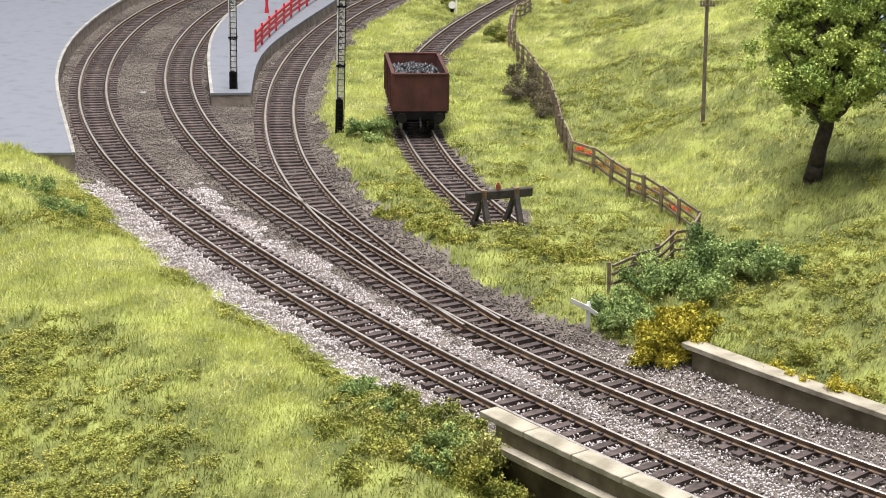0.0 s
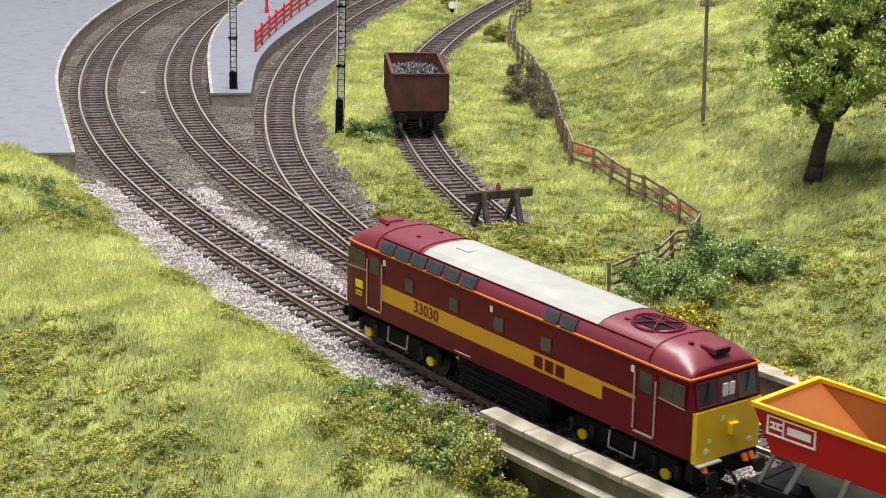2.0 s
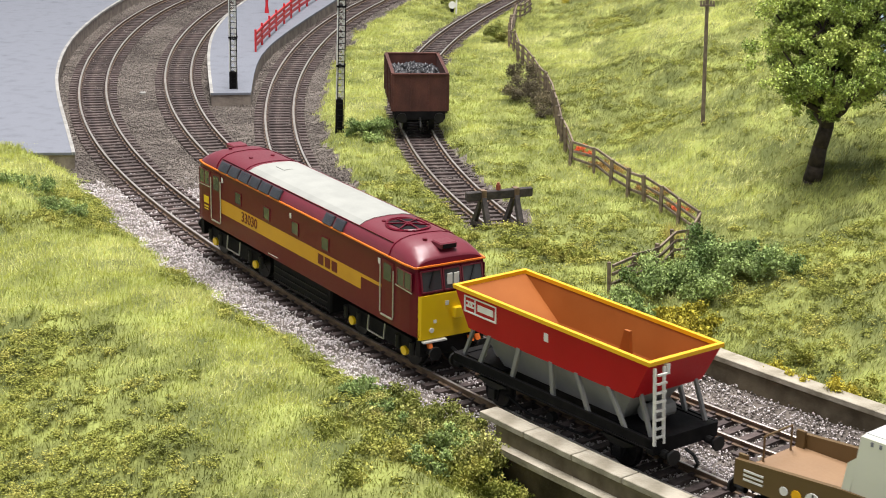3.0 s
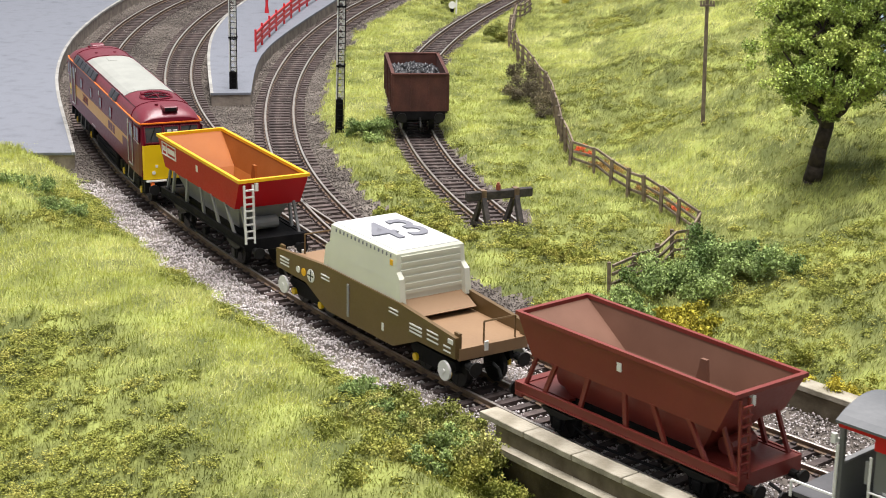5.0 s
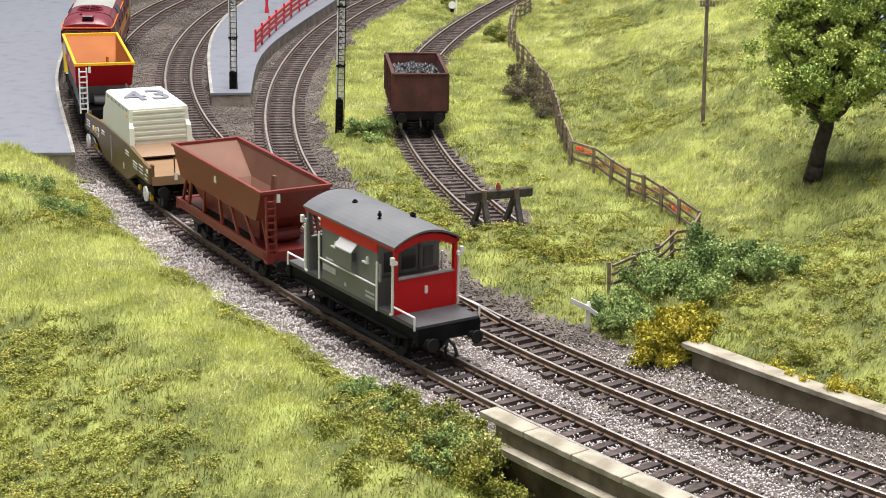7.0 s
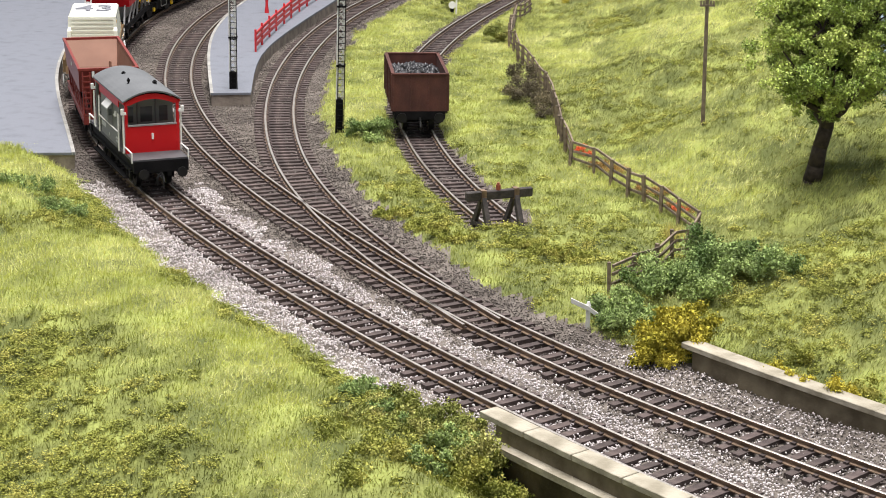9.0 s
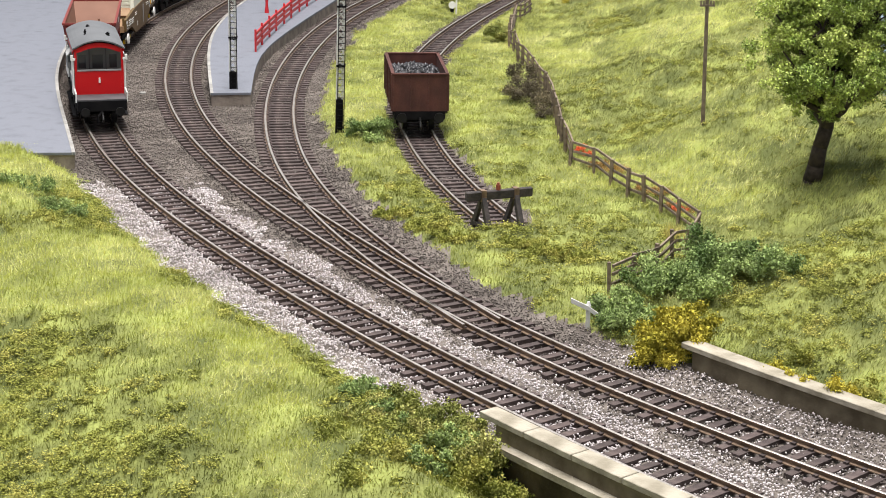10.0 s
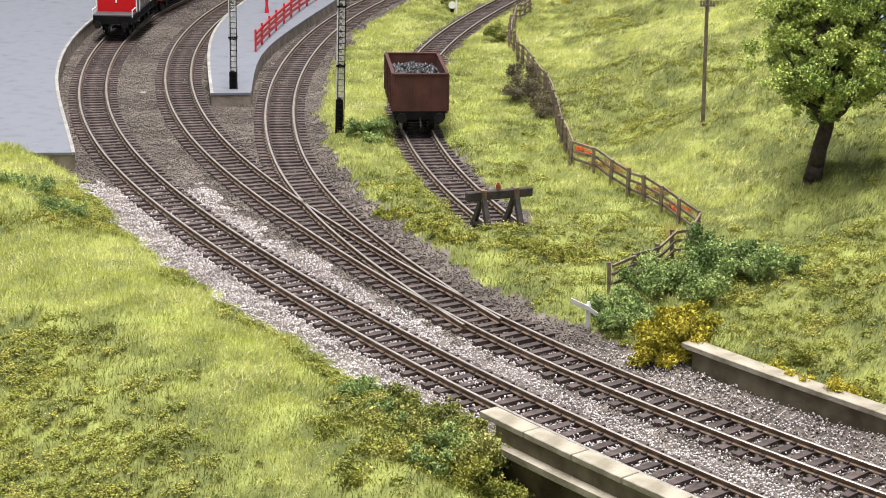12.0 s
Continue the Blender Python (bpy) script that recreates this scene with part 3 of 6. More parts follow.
bush("dense green bush at the fence corner", [(35.9, 1386.9, 8, 8), (40, 1381.7, 5, 7)], 4200, M["leaf_dark"], 0.8)
bush("dark green shrub at the foot of the signal", [(-49.1, 1055.9, 5, 8), (-39.5, 1061.2, 4, 8), (-43.2, 1048.7, 2, 7)], 6000, M["leaf_green"], 0.8)
bush("dark green weeds on the near bank", [(-206.8, 899.3, 1, 9), (-192.3, 883.4, 1, 9), (-222.2, 912.5, 1, 9), (-179.7, 870.8, 1, 7)], 5200, M["leaf_green"], 0.75)
bush("leafy scrub hiding the bridge abutment", [(7.7, 610.2, 2, 8), (-4.9, 614.4, 3, 8), (-17.4, 625.2, 3, 8), (-1.3, 599.1, 2, 10), (11.3, 596.3, -1, 9), (-13.7, 602.3, 3, 10), (6, 587.9, -2, 11), (-28.1, 611.9, 3, 9), (16, 591.3, -5, 9), (18.6, 598, -3, 6)], 30000, M["leaf_dark"], 0.8, base=-4)
bush("olive foam scrub in front of the abutment", [(-26.1, 585.1, 2, 11), (-10.1, 579.9, 2, 11), (4.2, 572.2, -3, 11), (-40.4, 594.8, 2, 9), (-4.7, 559.8, -3, 11), (17, 576, -8, 11), (-22.4, 566, 0, 11), (26.1, 581.5, -13, 8)], 20000, M["turf"], 0.85, base=-4)
bush("dark green scrub beside the bridge wall", [(20.6, 596, -10, 6), (22.5, 588.7, -13, 6), (26.2, 583.6, -17, 6)], 4200, M["leaf_green"], 0.75, base=-5)
bush("fresh green bramble among the abutment scrub", [(-8.4, 607, 5, 6), (2.3, 591.3, 4, 7), (-21, 616.5, 5, 6), (13.2, 593.2, 1, 5), (-3, 575.3, 2, 7)], 7000, M["leaf_green"], 0.8, base=-4)
for lx, ly in ((88.1, 977.6), (106.7, 936.5), (84.4, 987), (117.4, 904.3)):
    bush("low rust-brown dead growth beside the fence", [(lx, ly, 0.5, 5), (lx + 7, ly - 3, 0.5, 5)], 1300, M["leaf_rust"], 0.7, category="undergrowth", name="undergrowth")
for lx, ly in ((-9.5, 861.3), (1.8, 839.2), (-28.4, 889.1), (46.6, 821.8), (35.5, 835.3), (59.6, 815.2)):
    bush("mustard green foam undergrowth in the verge", [(lx, ly, 0.8, 6), (lx + 8, ly - 4, 0.8, 6), (lx - 4, ly + 7, 0.6, 5)], 3000, M["turf"], 0.7, category="undergrowth", name="undergrowth")
bush("fresh green tuft on the bank edge", [(-26.5, 644.8, 2, 6), (-31.9, 637, 2, 6), (-19.3, 635.6, 2, 6)], 2600, M["leaf_green"], 0.7)
bush("pale yellow gorse behind the parapet", [(127, 656.7, 4, 6), (135.8, 644.6, 4, 6), (146.5, 635.2, 4, 7), (155.5, 628.1, 3, 6)], 4200, M["leaf_yellow"], 0.7)
bush("olive weeds behind the parapet", [(142, 680.5, 3, 6), (159.7, 644.8, 3, 7)], 2400, M["turf"], 0.7)
for bx, by, br in ((77, 1017.4, 3.8), (117.3, 897.7, 3.0), (158.6, 1550.8, 3.0)):
    bush("small clump of orange-red poppies in the grass", [(bx, by, 2.5, br), (bx + 4, by - 3, 2, br * 0.8)], 420, M["leaf_red"], 0.7, False, "flowers", "poppy_clump")
bush("small clump of yellow flowers on the hillside", [(100.8, 1562.1, 2.5, 3.5)], 380, M["leaf_yellow"], 0.7, False, "flowers", "yellow_flowers")
bush("bushes along the top of the field", [(171.3, 1613.1, 8, 14), (199.5, 1628, 8, 14), (233, 1639.8, 8, 16), (138.8, 1626.7, 6, 10)], 5200, M["leaf_dark"], 0.9)
bush("green shrub by the small ground signal", [(0.5, 1537.9, 6, 6), (2.6, 1532.5, 4, 5)], 1600, M["leaf_dark"], 0.8)


def straw_tuft(x, y):
    n = 260
    a = np.random.normal(0, 2.2, (n, 2))
    ob = blades("straw_tuft", "tuft of tall dry yellow straw by the fence", x + a[:, 0], y + a[:, 1], np.full(n, ground_z(x, y)), 8.0, 0.22, M["straw"], 0.7, (0, 0))
    tagged(ob, category="straw tuft")


straw_tuft(110.7, 849.8)


# ---- tree ----
def tree(x, y, h=150):
    gz = ground_z(x, y)
    t = thing("tree", "full green broadleaf tree with a dark gnarled trunk", "tree", m=mm(x, y, gz))
    bm = bmesh.new()
    trunk = [(-1.5, 0, -12, 6.4), (-0.6, 0, 0, 5.0), (0.6, 0, 8, 4.3), (2.0, 0, 18, 3.9), (4.4, 0, 28, 3.8), (5.6, 1, 42, 3.2), (8, 2, 62, 2.3), (9, 2, 84, 1.2)]
    for a, b in zip(trunk, trunk[1:]):
        rod(bm, a[:3], b[:3], a[3], 9, b[3])
    part("trunk", bm, M["bark"], t, smooth=True)
    rng = random.Random(5)
    ends = []
    for k in range(22):
        h0 = rng.uniform(27, 78)
        sx = 2 + h0 * 0.07
        a = k * 2.4 + rng.uniform(-0.4, 0.4)
        ln = rng.uniform(24, 43) * (1.0 if h0 < 55 else 0.8)
        e = (sx + math.cos(a) * ln * 0.95, math.sin(a) * ln * 0.85, h0 + rng.uniform(4, 30))
        mid = (sx + math.cos(a) * ln * 0.5, math.sin(a) * ln * 0.42, h0 + rng.uniform(6, 12))
        bm = bmesh.new()
        rod(bm, (sx, 0, h0), mid, 1.9, 6, 1.2)
        rod(bm, mid, e, 1.2, 5, 0.35)
        for _ in range(3):
            q = (mid[0] + rng.uniform(-14, 14), mid[1] + rng.uniform(-14, 14), mid[2] + rng.uniform(4, 18))
            rod(bm, mid, q, 0.6, 4, 0.2)
            ends.append(q)
        part("limb", bm, M["bark"], t)
        ends += [e, mid]
    cs, rs = [], []
    for e in ends:
        for _ in range(5):
            cs.append((e[0] + rng.gauss(0, 6), e[1] + rng.gauss(0, 6), e[2] + rng.gauss(1, 5)))
            rs.append(rng.uniform(2.4, 5.6))
    for _ in range(40):
        a, q, hh = rng.uniform(0, math.tau), rng.uniform(8, 42), rng.uniform(58, h * 0.85)
        q *= math.sqrt(max(0.1, 1 - ((hh - 60) / (h * 0.62)) ** 2))
        cs.append((4 + math.cos(a) * q, math.sin(a) * q, hh))
        rs.append(rng.uniform(3, 6.5))
    v, f = flakes(cs, rs, 90000, 1.05, 0.75)
    ob = cloud("crown", v, f, M["leaf_tree"])
    ob.parent = t


tree(189.5, 915)


# ---- bridge parapets ----
def parapet(label, track, side, o_in, o_out, s0, s1, top, foot, ledge):
    t = thing("bridge_parapet", label, "parapet", "bridge parapets", "structure")

    def strip(name, a, b, z0, z1, material, e0=s0, e1=s1):
        bm = bmesh.new()
        rings = []
        for s in np.arange(e0, e1 + 0.1, 12.0):
            p, d = on(track, s)
            n = Vector((-d.y, d.x)) * side
            rings.append([(*(p + n * a), z0), (*(p + n * b), z0), (*(p + n * b), z1), (*(p + n * a), z1)])
        loft(bm, rings)
        return part(name, bm, material, t)

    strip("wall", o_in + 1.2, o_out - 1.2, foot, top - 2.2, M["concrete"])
    if ledge:
        strip("string_course", o_out - 1.3, o_out + 3.0, -4.6, -2.2, M["coping"])
        strip("girder_face", o_out - 1.25, o_out + 0.4, foot, -4.6, M["girder_stone"])
    s = s1
    rng = random.Random(3)
    while s > s0 + 26:
        ln = 24.0 + rng.uniform(-0.6, 0.6)
        p, d = on(track, s - ln / 2)
        n = Vector((-d.y, d.x)) * side
        bm = bmesh.new()
        box(bm, -ln / 2 + 0.05, ln / 2 - 0.05, o_in, o_out, top - 2.2, top)
        bevel(bm, 0.22)
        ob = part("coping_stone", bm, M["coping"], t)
        m = mm(p.x, p.y, rng.uniform(-0.12, 0.05), math.degrees(math.atan2(d.y, d.x)) + rng.uniform(-0.3, 0.3))
        if side < 0:
            m = m @ Matrix.Translation((0, -(o_in + o_out) * S, 0))
        ob.matrix_basis = m
        s -= ln


parapet("weathered stone bridge parapet with pale coping, near side", MAIN, 1, 19.3, 27.3, 40, 564, 6.0, -44, True)
parapet("weathered stone bridge parapet with pale coping, field side", LOOP, -1, 37.0, 45.0, 40, 561, 6.4, -12, False)
# ---- platforms ----
def slab(name, label, outline, top, edge_idx):
    t = thing(name, label, "platform", "station platforms", "structure")
    for nm, z0, z1, mt, inset in (("platform_wall", -6, top - 1.4, M["plat_wall"], 0.6), ("surface", top - 1.4, top, M["tarmac"], 0.0)):
        bm = bmesh.new()
        c = Vector((sum(p[0] for p in outline), sum(p[1] for p in outline))) / len(outline)
        pts = [Vector(p) + (c - Vector(p)).normalized() * inset for p in outline]
        loft(bm, [[(p.x, p.y, z0) for p in pts], [(p.x, p.y, z1) for p in pts]])
        part(nm, bm, mt, t)
    for i, j in edge_idx:
        a, b = Vector(outline[i]), Vector(outline[j])
        k = max(1, round((b - a).length / 14))
        d = (b - a).normalized()
        n = Vector((-d.y, d.x))
        for q in range(k):
            p0, p1 = a + (b - a) * (q / k), a + (b - a) * ((q + 1) / k)
            bm = bmesh.new()
            e = d * 0.15
            loft(bm, [[(*(p0 + e - n * 0.5), z), (*(p1 - e - n * 0.5), z), (*(p1 - e + n * 1.5), z), (*(p0 + e + n * 1.5), z)] for z in (top - 1.2, top + 0.25)])
            part("edging_stone", bm, M["edging"], t)
    return t


def curve_points(ctrl, n):
    q = spline(ctrl, 4.0)
    k = np.linspace(0, len(q["p"]) - 1, n).astype(int)
    return [tuple(float(v) for v in q["p"][i]) for i in k]


LEFT_EDGE = curve_points([(-202.1, 975.5), (-218.1, 1036.5), (-236.8, 1106.3), (-254, 1176.8), (-266.8, 1253.2), (-273.9, 1333.4), (-274.7, 1409.3), (-270.3, 1509.3), (-251.9, 1613.7), (-221.2, 1707.1)], 26)
slab("platform_near", "grey tarmac station platform with pale stone edging", LEFT_EDGE + [(-470, 1760), (-470, 947.4)], 6, [(i, i + 1) for i in range(25)])
MID_L = curve_points([(-149, 1144.8), (-163, 1236.4), (-172.8, 1316.3), (-176.9, 1378), (-175.5, 1462.6), (-164.8, 1565.2), (-140.4, 1672.4)], 18)
MID_R = curve_points([(-70.8, 1676.3), (-92.7, 1539.4), (-108.2, 1454.5), (-123.1, 1363.8), (-130, 1304.7), (-131.5, 1244.3), (-123.9, 1147)], 18)
slab("platform_far", "grey tarmac island platform end with pale edging", MID_L[::-1] + MID_R[::-1], 5, [(i, i + 1) for i in range(17)])


# ---- rolling stock: x runs forward, y to the left, z up from the rail head ----
AXLES = []  # (wheelset, radius) of everything that rolls with the train


def wheelset(parent, x, r, material="black", rolls=True):
    bm = bmesh.new()
    for sg in (1, -1):
        rod(bm, (0, sg * 6.6, 0), (0, sg * 9.3, 0), r, 18)
        rod(bm, (0, sg * 6.9, 0), (0, sg * 7.4, 0), r + 0.7, 18)
        for k in range(4):
            a = k * math.pi / 2
            box(bm, -0.5, 0.5, sg * 9.3 - 0.15, sg * 9.3 + 0.15, 1.0, r - 1.0, Matrix.Rotation(a, 4, "Y"))
    rod(bm, (0, -11, 0), (0, 11, 0), 1.0, 8)
    ob = part("wheelset", bm, M["black_gloss"], parent)
    ob.matrix_basis = mm(x, 0, r)
    if rolls:
        AXLES.append((ob, x, r))
    return ob


def buffers(parent, x_end, z=12.5, y=11.5, material="black_gloss"):
    for sg in (1, -1):
        for w in (1, -1):
            bm = bmesh.new()
            x0, x1 = sg * (x_end - 0.5), sg * (x_end + 4.5)
            rod(bm, (x0, w * y, z), (sg * (x_end + 2.4), w * y, z), 1.7, 10)
            rod(bm, (x0, w * y, z), (x1, w * y, z), 0.9, 8)
            rod(bm, (x1, w * y, z), (x1 + sg * 0.8, w * y, z), 3.0, 14)
            part("buffer", bm, M[material], parent)
        bm = bmesh.new()
        bar_path(bm, [(sg * x_end, 0, z - 1), (sg * (x_end + 4), 0, z - 2), (sg * (x_end + 6), 0, z - 5), (sg * (x_end + 5), 0, z - 7)], 0.7)
        part("coupling_hook", bm, M["black_gloss"], parent)


def axleguards(parent, xs, r, y=13.0, top=15.0, spring=True):
    for x in xs:
        for sg in (1, -1):
            guard = boxes("axlebox", [(x - 2.0, x + 2.0, sg * y - 0.9, sg * y + 0.9, r - 2.2, r + 2.4)], M["black_gloss"], parent, bev=0.3)
            for w in (1, -1):
                bm = bmesh.new()
                loft(bm, [[(x + w * 2.0, sg * y + e, r - 2.4), (x + w * 2.8, sg * y + e, r - 2.4), (x + w * 5.4, sg * y + e, top), (x + w * 4.0, sg * y + e, top)] for e in (-0.3, 0.3)])
                part("guard_leg", bm, M["black"], guard)
            bm = bmesh.new()
            loft(bm, [[(x - 8, sg * y + e, r + 5.0), (x - 3, sg * y + e, r + 2.8), (x + 3, sg * y + e, r + 2.8), (x + 8, sg * y + e, r + 5.0), (x + 8, sg * y + e, r + 5.6), (x - 8, sg * y + e, r + 5.6)] for e in (-0.65, 0.65)])
            part("leaf_spring", bm, M["black_gloss"], guard)


def brake_gear(parent, x0, x1, z=8.5, y=13.5):
    for sg in (1, -1):
        bm = bmesh.new()
        bar_path(bm, [(x0, sg * y, z + 3), (x0 + 4, sg * y, z - 1), (x1 - 12, sg * y, z - 3), (x1, sg * y, z + 1)], 0.6)
        rod(bm, ((x0 + x1) / 2, sg * (y - 2), z), ((x0 + x1) / 2, sg * (y + 0.5), z), 2.0, 10)
        part("brake_lever", bm, M["black"], parent)


def locomotive():
    t = thing("diesel_locomotive", "maroon and gold diesel locomotive with yellow cab ends and pale roof", "locomotive")
    HL = 93.0

    def ring(x, hw, top, cant, lo):
        q = [(-hw, lo), (-hw, 37.0), (-hw * 0.985, cant)]
        for k in range(1, 10):
            a = math.pi - k * math.pi / 10
            q.append((math.copysign(abs(math.cos(a)) ** 0.72, math.cos(a)) * hw * 0.95, cant + (top - cant) * math.sin(a) ** 0.8))
        q += [(hw * 0.985, cant), (hw, 37.0), (hw, lo)]
        sg = 1 if x > 0 else -1
        out = []
        for y, z in q:
            rake = 0.0
            if abs(x) > 80 and z > 36.9:
                rake = (z - 37.0) * 0.17 * smooth(80, 92, abs(x))
            out.append((x - sg * rake, y, z))
        return out

    secs = [(-93, 16.6, 52.0), (-92, 17.3, 53.2), (-88, 17.9, 55.6), (-82, 18.2, 57.0), (-73, 18.2, 57.6), (-40, 18.2, 57.6), (0, 18.2, 57.6), (40, 18.2, 57.6), (73, 18.2, 57.6), (82, 18.2, 57.0), (88, 17.9, 55.6), (92, 17.3, 53.2), (93, 16.6, 52.0)]
    bm = bmesh.new()
    rows = [[bm.verts.new(q) for q in ring(x, hw, top, 49.0, 18.2)] for x, hw, top in secs]
    n = len(rows[0])
    for a, b in zip(rows, rows[1:]):
        for i in range(n):
            j = (i + 1) % n
            f = bm.faces.new((a[i], a[j], b[j], b[i]))
            f.material_index = 1 if 2 <= i <= n - 4 else 0
    bm.faces.new(rows[0][::-1])
    bm.faces.new(rows[-1])
    body = part("body", bm, [M["maroon"], M["maroon_roof"]], t)
    for f in body.data.polygons:
        f.use_smooth = f.material_index == 1
    # roof seams and hatches
    for x in (-73, 73, 50):
        bm = bmesh.new()
        r = ring(x, 18.2, 57.6, 49.0, 18.2)[2:-2]
        bar_path(bm, [(x, y * 1.005, z + 0.05) for _, y, z in r], 0.35, 4)
        part("roof_seam", bm, M["maroon"], t)
    # pale roof panel
    bm = bmesh.new()
    arc = [(y, z) for _, y, z in ring(0, 18.2, 57.6, 49.0, 18.2)[2:-2]][2:-2]
    loft(bm, [[(x, y, z + 0.35) for y, z in arc] + [(x, y, z - 0.4) for y, z in arc[::-1]] for x in (-46.5, -20, 20, 47)])
    pale = part("roof_panel", bm, M["roof_pale"], t, "pale grey roof panel")
    bm = bmesh.new()
    for y in (-8.6, 8.6):
        for k in range(15):
            box(bm, -44 + k * 6.2, -42.6 + k * 6.2, y - 0.4, y + 0.4, 56.2, 57.0)
    box(bm, 33, 40, -1, 4, 57.7, 58.1)
    part("rivet_strip", bm, M["roof_pale"], pale)
    # cantrail lines and grilles
    for sg in (1, -1):
        bm = bmesh.new()
        bar_path(bm, [(-84, sg * 18.25, 49.2), (84, sg * 18.25, 49.2), (91, sg * 17.3, 49.2)], 0.5, 4)
        bar_path(bm, [(-84, sg * 18.25, 49.2), (-91, sg * 17.3, 49.2)], 0.5, 4)
        part("cantrail_line", bm, M["orange"], t)
        for x in [66 - 9.6 * k for k in range(6)] + [-26.5, -35.0]:
            bm = bmesh.new()
            m = Matrix.Translation((x, sg * 16.9, 51.9)) @ Matrix.Rotation(sg * 0.5, 4, "X")
            w = 4.1 if x > 0 else 3.4
            box(bm, -w, w, -0.75, 0.75, -2.6, 2.6, m)
            for k in range(6):
                box(bm, -w + 0.4, w - 0.4, -0.95, 0.95, -2.2 + k * 0.75, -1.9 + k * 0.75, m)
            part("grille", bm, M["grille"], t)
        bm = bmesh.new()
        bar_path(bm, [(-72, sg * 15.0, 54.9), (72, sg * 15.0, 54.9)], 0.28, 4)
        part("gutter", bm, M["maroon"], t)
        # gold band and lettering
        y = sg * 18.25
        bm = bmesh.new()
        box(bm, -53, 76, min(y, y - sg * 0.3), max(y, y - sg * 0.3) , 27.2, 34.8)
        box(bm, -75, -53.2, min(y, y - sg * 0.3), max(y, y - sg * 0.3), 33.2, 34.8)
        box(bm, -75.6, -72.2, min(y, y - sg * 0.3), max(y, y - sg * 0.3), 27.2, 34.8)
        band = part("gold_band", bm, M["gold"], t, "gold side band")
        m = pose(41 * S, (y + sg * 0.05) * S, 31.0 * S, 90, 0, 180 if sg > 0 else 0)
        writing("33030", 6.3, M["maroon"], band, m, "running_number")
        for x in (-21.5, -27, -32.5):
            bm = bmesh.new()
            box(bm, x - 2.2, x + 2.2, y - 0.1, y + 0.1, 28.5, 33.5)
            part("plain_emblem_block", bm, M["maroon"], band)
        # windows
        for x in (51.5, 25, 0, -25):
            w = boxes("engine_room_window", [(x - 2.6, x + 2.6, y - 0.12, y + 0.12, 36.8, 42.6)], M["glass"], t)
            bm = bmesh.new()
            for q in ((x - 3.0, x - 2.6, 36.4, 43.0), (x + 2.6, x + 3.0, 36.4, 43.0), (x - 2.6, x + 2.6, 42.6, 43.0), (x - 2.6, x + 2.6, 36.4, 36.8)):
                box(bm, q[0], q[1], y - 0.2, y + 0.2, q[2], q[3])
            part("window_frame", bm, M["maroon"], w)
        for en in (1, -1):
            # cab side: sliding window, door with its window and handrails
            xs = sorted((en * 79.5, en * 89.5))
            boxes("cab_side_window", [(xs[0], xs[1], y - 0.15, y + 0.12, 38.8, 46.0)], M["glass"], t)
            bm = bmesh.new()
            for xx in (xs[0], (xs[0] + xs[1]) / 2, xs[1]):
                box(bm, xx - 0.3, xx + 0.3, y - 0.2, y + 0.22, 38.5, 46.3)
            box(bm, xs[0], xs[1], y - 0.2, y + 0.22, 46.0, 46.5)
            box(bm, xs[0], xs[1], y - 0.2, y + 0.22, 38.2, 38.8)
            part("window_bars", bm, M["maroon_roof"], t)
            door = boxes("cab_door", [(min(en * 68.5, en * 77), max(en * 68.5, en * 77), y - 0.15, y + 0.1, 21.5, 47.2)], M["maroon"], t)
            boxes("door_window", [(min(en * 70, en * 75.5), max(en * 70, en * 75.5), y - 0.1, y + 0.22, 38.0, 45.6)], M["glass"], door)
            bm = bmesh.new()
            for xx in (68.0, 77.4):
                bar_path(bm, [(en * xx, y + sg * 0.5, 22), (en * xx, y + sg * 0.5, 44)], 0.28, 5)
            box(bm, min(en * 68.6, en * 76.9), max(en * 68.6, en * 76.9), y - 0.2, y + sg * 0.6 + 0.2, 20.9, 21.5)
            part("handrail", bm, M["steel"], door)
            bm = bmesh.new()
            bar_path(bm, [(en * 78.5, y + sg * 0.1, 38.2), (en * 90, y + sg * 0.1, 37.6)], 0.3, 4)
            part("waist_trim", bm, M["steel"], t)
            boxes("lamp_panel", [(min(en * 66, en * 67.4), max(en * 66, en * 67.4), y - 0.1, y + 0.25, 43.8, 46.4)], M["white_paint"], t)
            bm = bmesh.new()
            box(bm, en * 83 - 2.4, en * 83 + 2.4, y - 0.05, y + 0.12, 28.5, 32.2)
            box(bm, en * 83 - 2.0, en * 83 + 2.0, y - 0.05, y + 0.12, 26.4, 27.2)
            box(bm, en * 83 - 2.0, en * 83 + 2.0, y - 0.05, y + 0.12, 25.0, 25.6)
            if en > 0:
                part("plain_emblem", bm, M["yellow"], t)
            else:
                bm.free()
        bm = bmesh.new()
        box(bm, 15, 24, y - 0.05, y + 0.1, 19.6, 19.9)
        part("sill_line", bm, M["white_paint"], t)
        bm = bmesh.new()
        box(bm, 3.2, 4.6, y - 0.05, y + 0.1, 43.6, 46.2)
        part("plain_data_plate", bm, M["white_paint"], t)
    # cab fronts
    for en in (1, -1):
        bm = bmesh.new()
        x0, x1 = en * 92.6, en * 93.7
        loft(bm, [[(x0, -16.9, 17), (x0, 16.9, 17), (x0, 17.0, 37), (x0, -17.0, 37)], [(x1, -16.0, 17), (x1, 16.0, 17), (x1, 16.1, 37.0), (x1, -16.1, 37.0)]])
        front = part("warning_panel", bm, M["yellow"], t, "yellow warning panel")
        bm = bmesh.new()
        box(bm, min(en * 93.5, en * 95.6), max(en * 93.5, en * 95.6), -3.4, 0.8, 25.5, 30.5)
        bevel(bm, 0.4)
        part("connector_box", bm, M["yellow"], front)
